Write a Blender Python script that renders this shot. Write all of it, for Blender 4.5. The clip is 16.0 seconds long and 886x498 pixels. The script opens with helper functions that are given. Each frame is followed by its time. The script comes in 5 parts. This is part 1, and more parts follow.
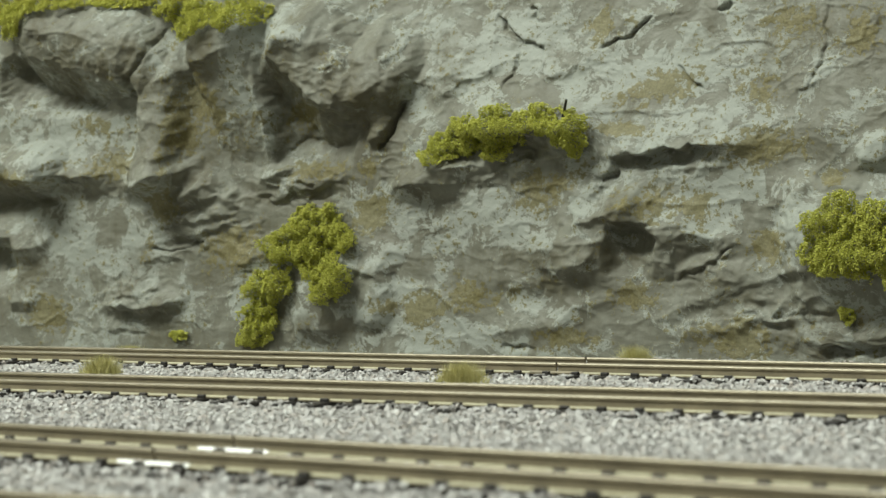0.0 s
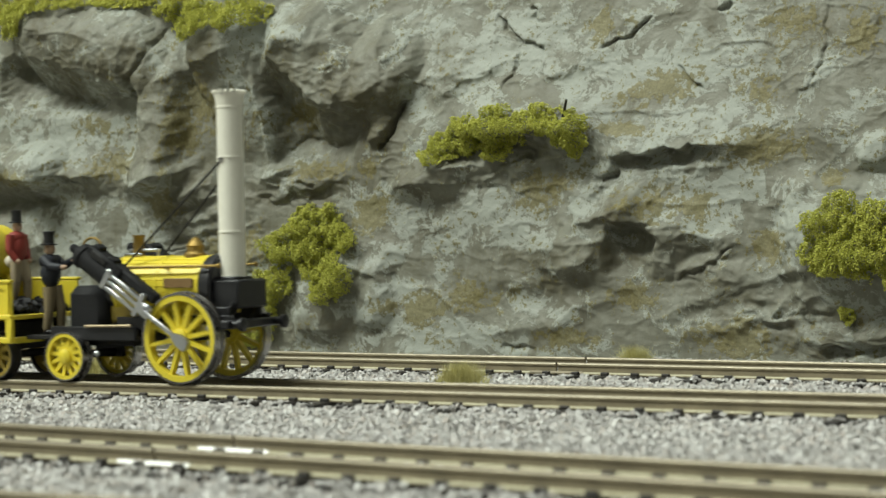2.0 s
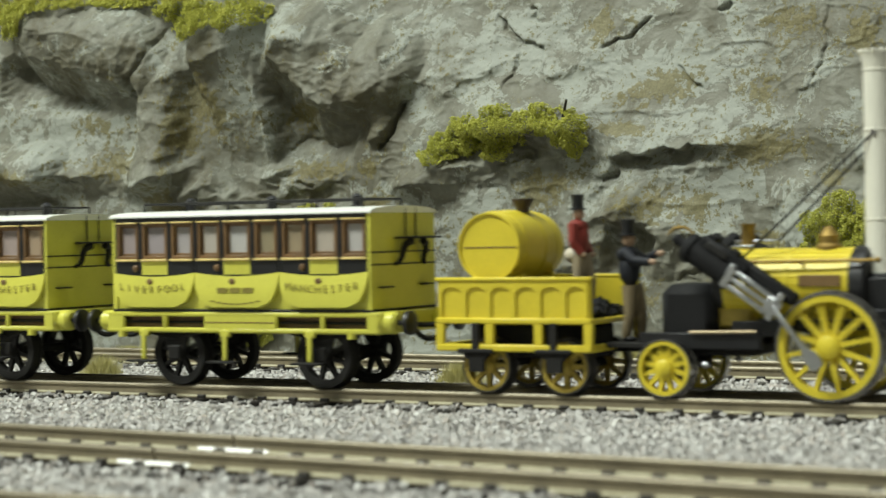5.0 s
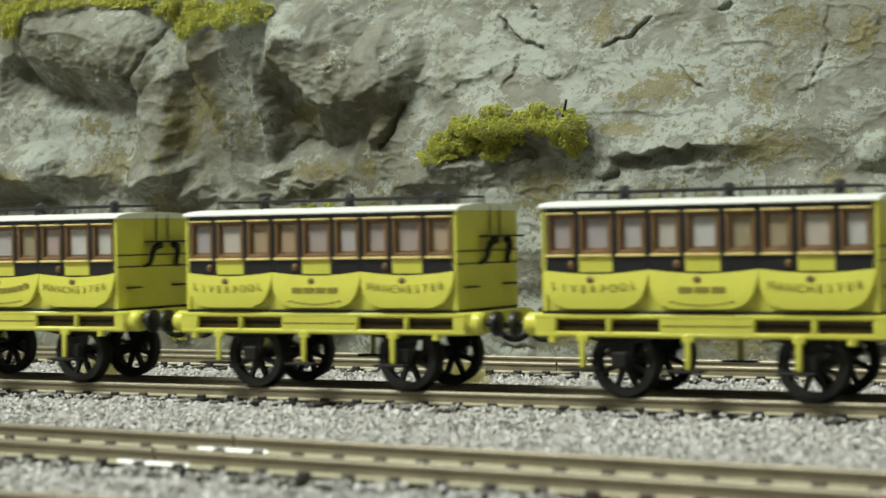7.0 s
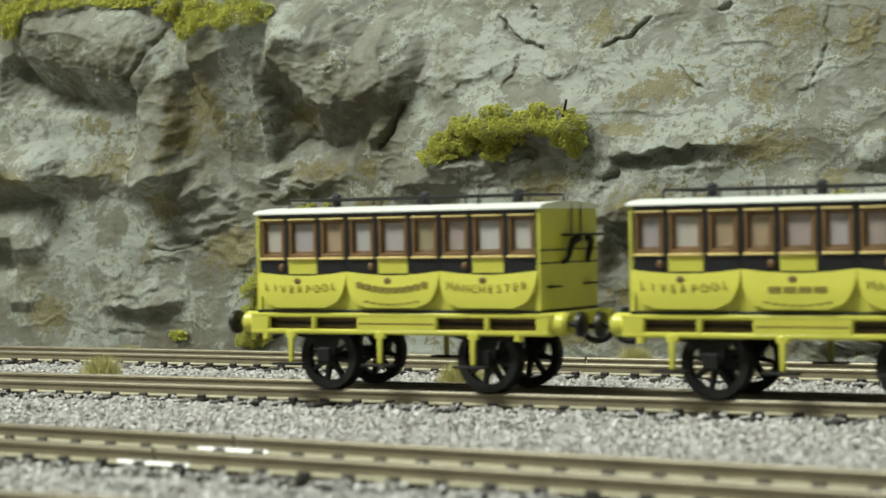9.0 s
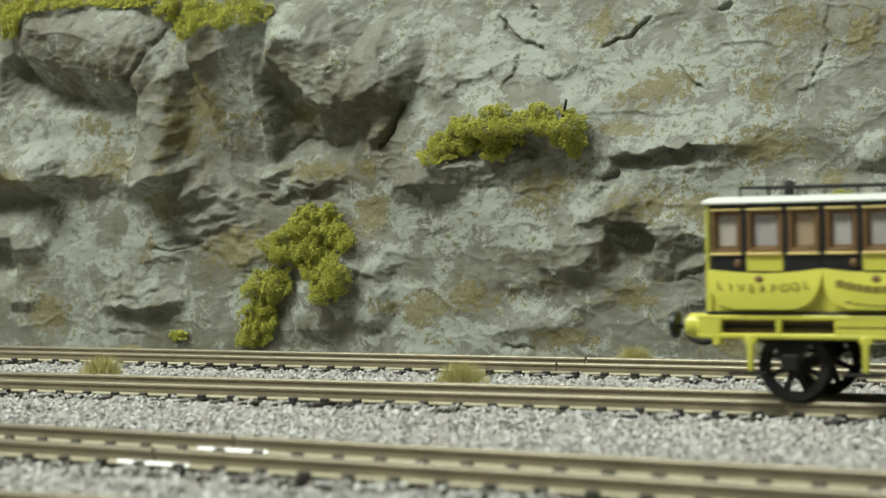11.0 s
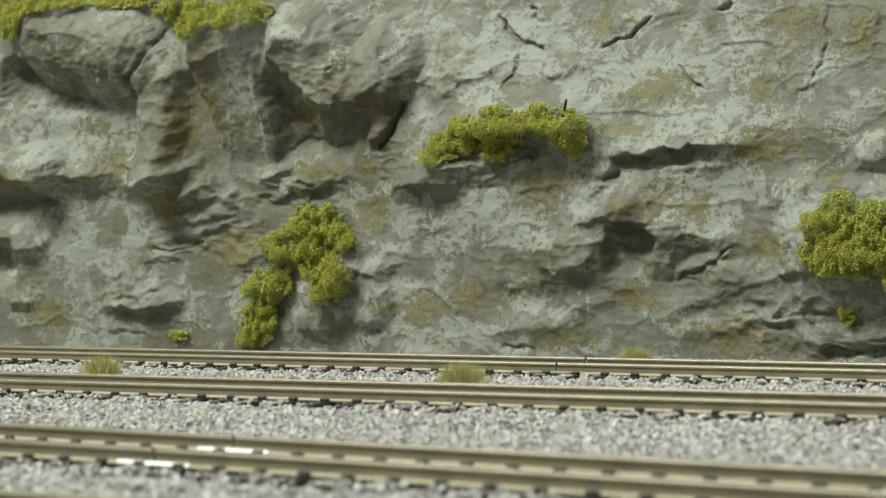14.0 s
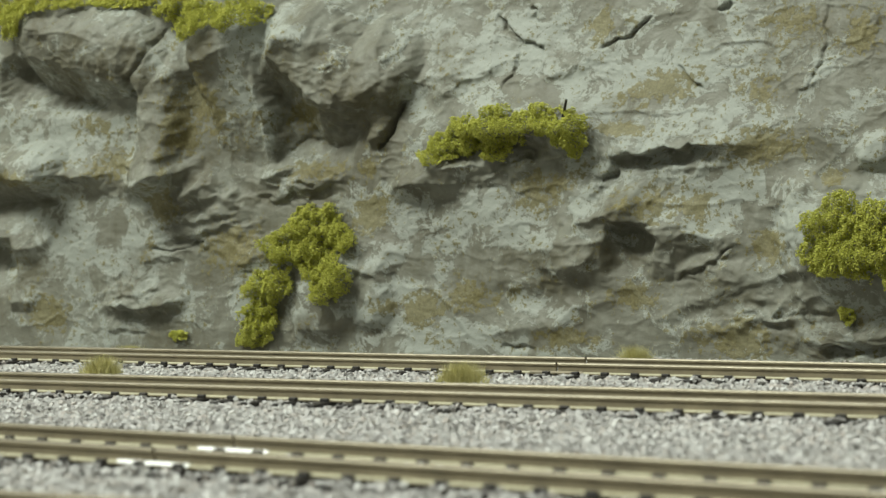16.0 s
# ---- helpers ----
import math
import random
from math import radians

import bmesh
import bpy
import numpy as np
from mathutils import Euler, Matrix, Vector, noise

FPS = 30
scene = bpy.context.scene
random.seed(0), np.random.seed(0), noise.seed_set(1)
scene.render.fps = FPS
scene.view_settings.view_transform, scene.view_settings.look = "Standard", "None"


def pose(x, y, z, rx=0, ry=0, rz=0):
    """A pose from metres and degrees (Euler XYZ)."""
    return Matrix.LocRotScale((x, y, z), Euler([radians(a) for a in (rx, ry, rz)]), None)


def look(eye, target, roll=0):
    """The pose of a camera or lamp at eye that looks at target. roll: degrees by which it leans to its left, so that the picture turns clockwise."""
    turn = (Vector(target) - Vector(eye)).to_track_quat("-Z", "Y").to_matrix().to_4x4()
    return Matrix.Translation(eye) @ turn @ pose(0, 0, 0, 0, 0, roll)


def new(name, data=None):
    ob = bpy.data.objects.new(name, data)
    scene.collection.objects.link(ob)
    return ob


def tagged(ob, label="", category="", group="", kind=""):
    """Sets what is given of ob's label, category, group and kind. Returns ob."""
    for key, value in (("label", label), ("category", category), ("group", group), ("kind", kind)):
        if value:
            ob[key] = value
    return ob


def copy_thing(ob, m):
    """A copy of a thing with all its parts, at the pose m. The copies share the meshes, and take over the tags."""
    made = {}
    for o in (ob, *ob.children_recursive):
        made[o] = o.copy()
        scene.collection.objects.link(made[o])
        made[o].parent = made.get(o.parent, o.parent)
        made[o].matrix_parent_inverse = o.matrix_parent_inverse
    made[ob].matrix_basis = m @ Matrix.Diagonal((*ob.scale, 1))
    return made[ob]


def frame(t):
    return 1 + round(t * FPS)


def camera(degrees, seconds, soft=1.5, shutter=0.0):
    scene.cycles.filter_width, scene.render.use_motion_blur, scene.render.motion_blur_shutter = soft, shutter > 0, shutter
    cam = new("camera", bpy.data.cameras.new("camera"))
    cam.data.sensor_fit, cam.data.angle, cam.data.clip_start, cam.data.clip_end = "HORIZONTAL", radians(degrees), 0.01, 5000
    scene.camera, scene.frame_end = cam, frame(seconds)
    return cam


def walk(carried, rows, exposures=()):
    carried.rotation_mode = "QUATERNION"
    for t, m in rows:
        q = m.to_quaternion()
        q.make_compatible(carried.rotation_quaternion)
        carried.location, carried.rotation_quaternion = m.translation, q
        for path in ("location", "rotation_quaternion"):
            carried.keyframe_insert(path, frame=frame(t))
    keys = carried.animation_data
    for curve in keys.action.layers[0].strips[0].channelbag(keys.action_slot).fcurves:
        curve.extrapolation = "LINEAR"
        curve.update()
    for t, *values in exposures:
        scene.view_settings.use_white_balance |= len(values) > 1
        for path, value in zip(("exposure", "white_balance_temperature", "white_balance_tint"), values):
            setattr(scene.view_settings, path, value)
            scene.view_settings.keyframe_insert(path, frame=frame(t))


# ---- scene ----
# Model railway at true model size: 16.5 mm gauge. Plans are in millimetres, x along the middle track, y away from the camera,
# z up from the baseboard; MM turns them into metres.
MM = 0.001
RT = 6.0      # top of the rails above the baseboard

# ---- camera ----
cam = camera(25.81, 16.0, soft=1.4, shutter=0.5)
EYE, AIM = (0.19242, -0.31472, 0.03518), (0.01499, 0.00309, 0.03169)
walk(cam, [(0, look(EYE, AIM, -1.07)), (16, look(EYE, AIM, -1.07))])
cam.data.dof.use_dof = True
cam.data.dof.focus_distance = 0.45
cam.data.dof.aperture_fstop = 42.0

# ---- light: a hobby room lit by ceiling lamps ----
world = bpy.data.worlds.new("room_air")
scene.world = world
world.use_nodes = True
world.node_tree.nodes["Background"].inputs[0].default_value = (0.9, 0.95, 0.85, 1)
world.node_tree.nodes["Background"].inputs[1].default_value = 0.005
scene.view_settings.exposure = 0.0


def ceiling_lamp(x, y, z, sx, sy, watts, colour):
    light = bpy.data.lights.new("ceiling_lamp", "AREA")
    light.shape, light.size, light.size_y, light.energy, light.color = "RECTANGLE", sx, sy, watts, colour
    ob = new("ceiling_lamp", light)
    ob.matrix_world = pose(x, y, z)
    return ob


ceiling_lamp(-0.80, -0.80, 1.52, 1.2, 0.30, 52, (0.94, 1.0, 0.90))
ceiling_lamp(-0.02, -0.05, 1.52, 1.0, 0.30, 8, (0.92, 1.0, 0.93))


# ---- material helpers ----
def nodes_of(name):
    m = bpy.data.materials.new(name)
    m.use_nodes = True
    nt = m.node_tree
    return m, nt, nt.nodes["Principled BSDF"]


def node(nt, kind, **values):
    n = nt.nodes.new(kind)
    for k, v in values.items():
        n.inputs[k.replace("_", " ")].default_value = v
    return n


def noise_of(nt, coord, scale, detail=4, rough=0.6, lac=2.0, distort=0.0):
    n = node(nt, "ShaderNodeTexNoise", Scale=scale, Detail=detail, Roughness=rough, Lacunarity=lac, Distortion=distort)
    nt.links.new(coord, n.inputs["Vector"])
    return n.outputs["Fac"]


def ramp(nt, fac, stops):
    n = nt.nodes.new("ShaderNodeValToRGB")
    el = n.color_ramp.elements
    while len(el) < len(stops):
        el.new(0.5)
    for e, (p, c) in zip(el, stops):
        e.position = p
        e.color = (*c, 1) if len(c) == 3 else c
    nt.links.new(fac, n.inputs[0])
    return n.outputs[0]


def mix(nt, fac, a, b, blend="MIX"):
    n = nt.nodes.new("ShaderNodeMix")
    n.data_type, n.blend_type = "RGBA", blend
    for i, v in ((0, fac), (6, a), (7, b)):
        if isinstance(v, (int, float)):
            n.inputs[i].default_value = v
        elif isinstance(v, tuple):
            n.inputs[i].default_value = (*v, 1)
        else:
            nt.links.new(v, n.inputs[i])
    return n.outputs[2]


def math_of(nt, op, a, b):
    n = nt.nodes.new("ShaderNodeMath")
    n.operation = op
    for i, v in ((0, a), (1, b)):
        if isinstance(v, (int, float)):
            n.inputs[i].default_value = v
        else:
            nt.links.new(v, n.inputs[i])
    return n.outputs[0]


def bump(nt, bsdf, height, strength, distance):
    n = node(nt, "ShaderNodeBump", Strength=strength, Distance=distance)
    nt.links.new(height, n.inputs["Height"])
    nt.links.new(n.outputs[0], bsdf.inputs["Normal"])


def coords(nt):
    return nt.nodes.new("ShaderNodeTexCoord").outputs["Object"]


def paint(name, colour, rough=0.45, metal=0.0, grain=0.12, scale=600, relief=0.00003, spec=0.5):
    """Painted or bare model surface: a base colour with fine mottling, uneven gloss and slight relief."""
    m, nt, b = nodes_of(name)
    co = coords(nt)
    big, small = noise_of(nt, co, scale * 0.25, 3), noise_of(nt, co, scale * 3, 3)
    both = math_of(nt, "ADD", math_of(nt, "MULTIPLY", big, 0.6), math_of(nt, "MULTIPLY", small, 0.4))
    lo, hi = tuple(c * (1 - grain) for c in colour), tuple(min(1, c * (1 + grain)) for c in colour)
    nt.links.new(ramp(nt, both, [(0.35, lo), (0.65, hi)]), b.inputs["Base Color"])
    r = ramp(nt, small, [(0.3, (rough * 0.85,) * 3), (0.7, (min(1, rough * 1.15),) * 3)])
    nt.links.new(r, b.inputs["Roughness"])
    b.inputs["Metallic"].default_value = metal
    b.inputs["Specular IOR Level"].default_value = spec
    if relief:
        bump(nt, b, small, 0.5, relief)
    return m


def rock_material():
    m, nt, b = nodes_of("painted_plaster_rock")
    co = coords(nt)
    at = nt.nodes.new("ShaderNodeAttribute")
    at.attribute_name = "scatter"
    pl = nt.nodes.new("ShaderNodeAttribute")
    pl.attribute_name = "pale"
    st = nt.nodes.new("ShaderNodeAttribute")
    st.attribute_name = "stain_shade"
    big = noise_of(nt, co, 28, 5, 0.62, 2.1, 0.6)
    mid = noise_of(nt, co, 110, 6, 0.7, 2.1, 0.4)
    fine = noise_of(nt, co, 520, 5, 0.7)
    speck = noise_of(nt, co, 1500, 3, 0.6)
    # brushed streaks that run down the cloth
    mp = nt.nodes.new("ShaderNodeMapping")
    mp.inputs["Scale"].default_value = (1.0, 1.0, 0.28)
    nt.links.new(co, mp.inputs["Vector"])
    streak = noise_of(nt, mp.outputs[0], 240, 4, 0.6, 2.0, 0.5)
    tone = math_of(nt, "ADD", math_of(nt, "MULTIPLY", big, 0.6), math_of(nt, "MULTIPLY", streak, 0.4))
    base = ramp(nt, tone, [(0.36, (0.132, 0.124, 0.090)), (0.50, (0.192, 0.189, 0.150)), (0.64, (0.252, 0.257, 0.215))])
    # dry-brushed pale grey with ragged edges
    f = math_of(nt, "ADD", math_of(nt, "MULTIPLY", mid, 0.66), math_of(nt, "ADD", math_of(nt, "MULTIPLY", fine, 0.16), math_of(nt, "MULTIPLY", big, 0.18)))
    f = math_of(nt, "ADD", math_of(nt, "SUBTRACT", f, 0.03), math_of(nt, "MULTIPLY", pl.outputs["Fac"], 0.10))
    pale = ramp(nt, f, [(0.496, (0, 0, 0)), (0.518, (1, 1, 1))])
    base = mix(nt, math_of(nt, "MULTIPLY", pale, 0.85), base, (0.350, 0.368, 0.326))
    # thin brown-grey wash, with shade of hollows and overhangs put into the colour
    wash_shade = ramp(nt, math_of(nt, "ADD", math_of(nt, "SUBTRACT", noise_of(nt, co, 65, 6, 0.66), 0.05), math_of(nt, "MULTIPLY", st.outputs["Fac"], 0.12)), [(0.49, (0, 0, 0)), (0.64, (1, 1, 1))])
    base = mix(nt, math_of(nt, "MULTIPLY", wash_shade, 0.72), base, (0.108, 0.096, 0.058))
    # ochre scatter in loose patches
    g = math_of(nt, "ADD", math_of(nt, "MULTIPLY", fine, 0.48), math_of(nt, "ADD", math_of(nt, "MULTIPLY", mid, 0.36), math_of(nt, "MULTIPLY", speck, 0.16)))
    thr = math_of(nt, "ADD", g, math_of(nt, "MULTIPLY", at.outputs["Fac"], 0.135))
    oc = ramp(nt, thr, [(0.563, (0, 0, 0)), (0.577, (1, 1, 1))])
    och = ramp(nt, speck, [(0.35, (0.130, 0.110, 0.038)), (0.65, (0.215, 0.184, 0.075))])
    base = mix(nt, math_of(nt, "MULTIPLY", oc, 0.8), base, och)
    # fine dark crumbs
    crumb = ramp(nt, math_of(nt, "ADD", math_of(nt, "MULTIPLY", speck, 0.6), math_of(nt, "MULTIPLY", mid, 0.4)), [(0.625, (0, 0, 0)), (0.66, (1, 1, 1))])
    base = mix(nt, math_of(nt, "MULTIPLY", crumb, 0.5), base, (0.09, 0.08, 0.05))
    nt.links.new(base, b.inputs["Base Color"])
    nt.links.new(ramp(nt, mid, [(0.3, (0.42,) * 3), (0.7, (0.7,) * 3)]), b.inputs["Roughness"])
    b.inputs["Specular IOR Level"].default_value = 0.25
    h = math_of(nt, "ADD", math_of(nt, "ADD", math_of(nt, "MULTIPLY", fine, 0.45), math_of(nt, "ADD", math_of(nt, "MULTIPLY", mid, 1.5), math_of(nt, "MULTIPLY", pale, 0.14))), math_of(nt, "ADD", math_of(nt, "MULTIPLY", speck, 0.2), math_of(nt, "MULTIPLY", oc, 0.25)))
    bump(nt, b, h, 0.5, 0.0007)
    return m


def grain_material(name, stops, rough=0.85, scale=2500):
    """Loose grains: each one takes its own tone."""
    m, nt, b = nodes_of(name)
    g = nt.nodes.new("ShaderNodeNewGeometry")
    n = noise_of(nt, coords(nt), scale, 3)
    col = mix(nt, math_of(nt, "MULTIPLY", n, 0.5), ramp(nt, g.outputs["Random Per Island"], stops), (0.5, 0.49, 0.46), "OVERLAY")
    nt.links.new(col, b.inputs["Base Color"])
    b.inputs["Roughness"].default_value = rough
    b.inputs["Specular IOR Level"].default_value = 0.15
    bump(nt, b, n, 0.5, 0.0001)
    return m


M_ROCK = rock_material()
M_BALLAST = grain_material("granite_ballast", [(0.0, (0.167, 0.160, 0.153)), (0.06, (0.358, 0.344, 0.335)), (0.4, (0.465, 0.454, 0.442)), (0.62, (0.558, 0.549, 0.535)), (0.8, (0.474, 0.432, 0.400)), (0.9, (0.651, 0.646, 0.628))])
M_BED = paint("ballast_bed", (0.38, 0.365, 0.335), 0.9, grain=0.5, scale=900, relief=0.0004)
M_FOAM = grain_material("foam_foliage", [(0.0, (0.36, 0.375, 0.07)), (0.4, (0.44, 0.45, 0.09)), (0.75, (0.51, 0.51, 0.105)), (1.0, (0.60, 0.58, 0.14))], 0.9, 3000)
M_STRAW = grain_material("static_grass", [(0.0, (0.40, 0.36, 0.12)), (0.5, (0.56, 0.52, 0.22)), (1.0, (0.70, 0.66, 0.36))], 0.8, 3000)
M_RAILSIDE = paint("weathered_rail_side", (0.255, 0.215, 0.140), 0.55, 0.05, 0.2, 500)
M_RAILHEAD = paint("polished_rail_head", (0.20, 0.178, 0.135), 0.46, 1.0, 0.15, 700, 0.000008)
M_RAILFOOT = paint("nickel_rail_foot", (0.50, 0.47, 0.33), 0.5, 0.2, 0.15, 700)
M_SLEEPER = paint("black_plastic_sleeper", (0.030, 0.026, 0.022), 0.6, grain=0.3, scale=900)
# near-white base colour carries the lamp's reflection on the metal joiners
M_JOINER = paint("bright_rail_joiner", (0.90, 0.90, 0.87), 0.35, 0.35, 0.03)
M_WALL = paint("room_wall_paint", (0.20, 0.197, 0.18), 0.8, scale=6, relief=0)
M_BOARD = paint("baseboard_wood", (0.30, 0.24, 0.16), 0.7, scale=60)


# ---- mesh helpers (millimetres in, metres out) ----
def link_mesh(name, bm, material, parent=None, label="", smooth=False):
    bm.transform(Matrix.Scale(MM, 4))
    me = bpy.data.meshes.new(name)
    bmesh.ops.recalc_face_normals(bm, faces=bm.faces)
    bm.to_mesh(me)
    bm.free()
    mats = material if isinstance(material, (list, tuple)) else (material,)
    for m in mats:
        me.materials.append(m)
    if smooth:
        for p in me.polygons:
            p.use_smooth = True
        me.set_sharp_from_angle(angle=radians(38))
    ob = new(name, me)
    ob.parent = parent
    if label:
        tagged(ob, label)
    return ob


def part(name, bm, material, parent, label="", smooth=True):
    return link_mesh(name, bm, material, parent, label, smooth)


def thing(name, label, category, group="", at=None):
    ob = new(name)
    ob.empty_display_size = 0.005
    if at is not None:
        ob.matrix_world = at
    return tagged(ob, label, category, group)


def box(bm, x0, x1, y0, y1, z0, z1, bev=0.12, mat=0):
    """An axis-aligned block with slightly rounded edges."""
    r = bmesh.ops.create_cube(bm, size=1, matrix=Matrix.Translation(((x0 + x1) / 2, (y0 + y1) / 2, (z0 + z1) / 2)) @ Matrix.Diagonal((x1 - x0, y1 - y0, z1 - z0, 1)))
    vs = r["verts"]
    fs = {f for v in vs for f in v.link_faces}
    for f in fs:
        f.material_index = mat
    bev = min(bev, 0.3 * min(abs(x1 - x0), abs(y1 - y0), abs(z1 - z0)))
    if bev > 0.02:
        es = list({e for v in vs for e in v.link_edges})
        bmesh.ops.bevel(bm, geom=es, offset=bev, segments=1, affect="EDGES", profile=0.5)
    return bm


def prism(bm, outline, a0, a1, axis="y", mat=0):
    """Extrudes an outline: points (x, z) along y, (y, z) along x or (x, y) along z."""
    def at(p, d):
        return {"y": (p[0], d, p[1]), "x": (d, p[0], p[1]), "z": (p[0], p[1], d)}[axis]
    lo = [bm.verts.new(at(p, a0)) for p in outline]
    hi = [bm.verts.new(at(p, a1)) for p in outline]
    n = len(outline)
    fs = [bm.faces.new(lo), bm.faces.new(hi[::-1])]
    for i in range(n):
        fs.append(bm.faces.new((lo[i], hi[i], hi[(i + 1) % n], lo[(i + 1) % n])))
    for f in fs:
        f.material_index = mat
    return bm


def lathe(bm, profile, axis="y", at=(0, 0, 0), steps=32, mat=0):
    """Turns (radius, distance along the axis) round an axis through at."""
    rings = []
    for r, d in profile:
        ring = []
        for i in range(steps):
            a = 2 * math.pi * i / steps
            u, v = r * math.cos(a), r * math.sin(a)
            p = {"x": (d, u, v), "y": (u, d, v), "z": (u, v, d)}[axis]
            ring.append(bm.verts.new((p[0] + at[0], p[1] + at[1], p[2] + at[2])))
        rings.append(ring)
    fs = []
    for a, b in zip(rings, rings[1:]):
        for i in range(steps):
            fs.append(bm.faces.new((a[i], a[(i + 1) % steps], b[(i + 1) % steps], b[i])))
    fs.append(bm.faces.new(rings[0]))
    fs.append(bm.faces.new(rings[-1][::-1]))
    for f in fs:
        f.material_index = mat
    return bm


def rod(bm, a, b, r, steps=10, r2=None):
    a, b = Vector(a), Vector(b)
    q = (b - a).to_track_quat("Z", "Y").to_matrix().to_4x4()
    bmesh.ops.create_cone(bm, cap_ends=True, segments=steps, radius1=r, radius2=r if r2 is None else r2, depth=(b - a).length, matrix=Matrix.Translation((a + b) / 2) @ q)
    return bm


def ball(bm, at, rx, ry=None, rz=None, level=2):
    bmesh.ops.create_icosphere(bm, subdivisions=level, radius=1, matrix=Matrix.Translation(at) @ Matrix.Diagonal((rx, ry or rx, rz or rx, 1)))
    return bm


def sheet_mesh(name, verts, faces, material, smooth=False):
    """A mesh from arrays of vertices (metres) and equal-sided faces."""
    me = bpy.data.meshes.new(name)
    n, k = faces.shape
    me.vertices.add(len(verts))
    me.vertices.foreach_set("co", np.ascontiguousarray(verts, dtype=np.float32).ravel())
    me.loops.add(n * k)
    me.loops.foreach_set("vertex_index", np.ascontiguousarray(faces, dtype=np.int32).ravel())
    me.polygons.add(n)
    me.polygons.foreach_set("loop_start", np.arange(0, n * k, k, dtype=np.int32))
    me.polygons.foreach_set("use_smooth", np.full(n, smooth))
    me.update(calc_edges=True)
    me.validate()
    me.materials.append(material)
    return me


def scatter_mesh(name, template_v, template_f, centres, sizes, material, rng, squash=(0.6, 1.0), smooth=False):
    """Many small turned copies of a template in one mesh."""
    n, k = len(centres), len(template_v)
    q = rng.normal(size=(n, 4))
    q /= np.linalg.norm(q, axis=1)[:, None]
    w, x, y, z = q.T
    rot = np.stack([1 - 2 * (y * y + z * z), 2 * (x * y - z * w), 2 * (x * z + y * w), 2 * (x * y + z * w), 1 - 2 * (x * x + z * z), 2 * (y * z - x * w),
                    2 * (x * z - y * w), 2 * (y * z + x * w), 1 - 2 * (x * x + y * y)], axis=1).reshape(n, 3, 3)
    tv = template_v[None] * rng.uniform(squash[0], squash[1], (n, 1, 3)) * (1 + rng.normal(0, 0.13, (n, k, 1)))
    v = np.einsum("nij,nkj->nki", rot, tv) * sizes[:, None, None] + centres[:, None, :]
    f = (template_f[None] + (np.arange(n) * k)[:, None, None]).reshape(-1, template_f.shape[1])
    return sheet_mesh(name, v.reshape(-1, 3) * MM, f, material, smooth)


CUBE_V = np.array([(x, y, z) for x in (-1, 1) for y in (-1, 1) for z in (-1, 1)], float) * 0.62
CUBE_F = np.array([(0, 1, 3, 2), (4, 6, 7, 5), (0, 4, 5, 1), (2, 3, 7, 6), (0, 2, 6, 4), (1, 5, 7, 3)])


# ---- noise on arrays ----
def lattice(p, seed):
    h = (p[..., 0] * 374761393 + p[..., 1] * 668265263 + seed * 974711) & 0x7FFFFFFF
    h = ((h ^ (h >> 13)) * 1274126177) & 0x7FFFFFFF
    return ((h ^ (h >> 16)) & 0xFFFF) / 65535.0


def value_noise(u, v, seed):
    i, j = np.floor(u).astype(np.int64), np.floor(v).astype(np.int64)
    a, b = u - i, v - j
    a, b = a * a * a * (a * (a * 6 - 15) + 10), b * b * b * (b * (b * 6 - 15) + 10)
    c = [[lattice(np.stack([i + di, j + dj], -1), seed) for dj in (0, 1)] for di in (0, 1)]
    return (c[0][0] * (1 - a) + c[1][0] * a) * (1 - b) + (c[0][1] * (1 - a) + c[1][1] * a) * b


def fractal(u, v, seed, octaves=4, gain=0.5):
    t, amp, tot = 0, 1.0, 0
    for k in range(octaves):
        t, tot = t + amp * value_noise(u * 2 ** k + 17 * k, v * 2 ** k, seed + k), tot + amp
        amp *= gain
    return t / tot


def folds(u, v, seed):
    """Crumpled cloth: sharp creases between smooth facets."""
    return 1 - np.abs(2 * fractal(u, v, seed, 2, 0.4) - 1) * 2.2


# ---- the room and baseboard ----
def room():
    bm = box(bmesh.new(), -620, 640, -400, 260, -720, 0, 1)
    box(bm, -600, 620, -390, 118, -1, RT - 3.8, 0.5)
    tagged(link_mesh("ground", bm, M_BED), "layout bench with a grey ballast-covered top", "ground", kind="structure")
    for name, b in (("wall_north", (-1600, 1300, 560, 600, -720, 1550)), ("wall_south", (-1600, 1300, -1440, -1400, -720, 1550)),
                    ("wall_west", (-1640, -1602, -1440, 600, -720, 1550)), ("wall_east", (1302, 1340, -1440, 600, -720, 1550))):
        tagged(link_mesh(name, box(bmesh.new(), *b, 0), M_WALL), "plain off-white painted room wall", "wall", kind="structure")
    tagged(link_mesh("ceiling", box(bmesh.new(), -1640, 1340, -1440, 600, 1552, 1590, 0), M_WALL), "plain off-white ceiling", "ceiling", kind="structure")
    tagged(link_mesh("floor", box(bmesh.new(), -1640, 1340, -1440, 600, -760, -722, 0), M_BOARD), "plain brown room floor", "floor", kind="structure")


room()

# ---- rock face ----
LEDGES, HOLLOWS, PILLARS, CRACKS, CRUMPLES = [], [], [], [], []
OCHRE, PALE, STAIN_SHADE = [], [], []


def ledge(*f):
    """Lip of cloth from x, height to x, height: how far it juts, run above and run below."""
    LEDGES.append(f)


def hollow(*f):
    """Pit with a steep upper wall: x, height, half width, half height, depth, degrees of tilt."""
    HOLLOWS.append(f)


def pillar(*f):
    """Upright swelling: x, height, half width, half height, how far it juts, degrees of tilt."""
    PILLARS.append(f)


def crack(*f):
    """Narrow crease from x, height to x, height: half width and depth."""
    CRACKS.append(f)


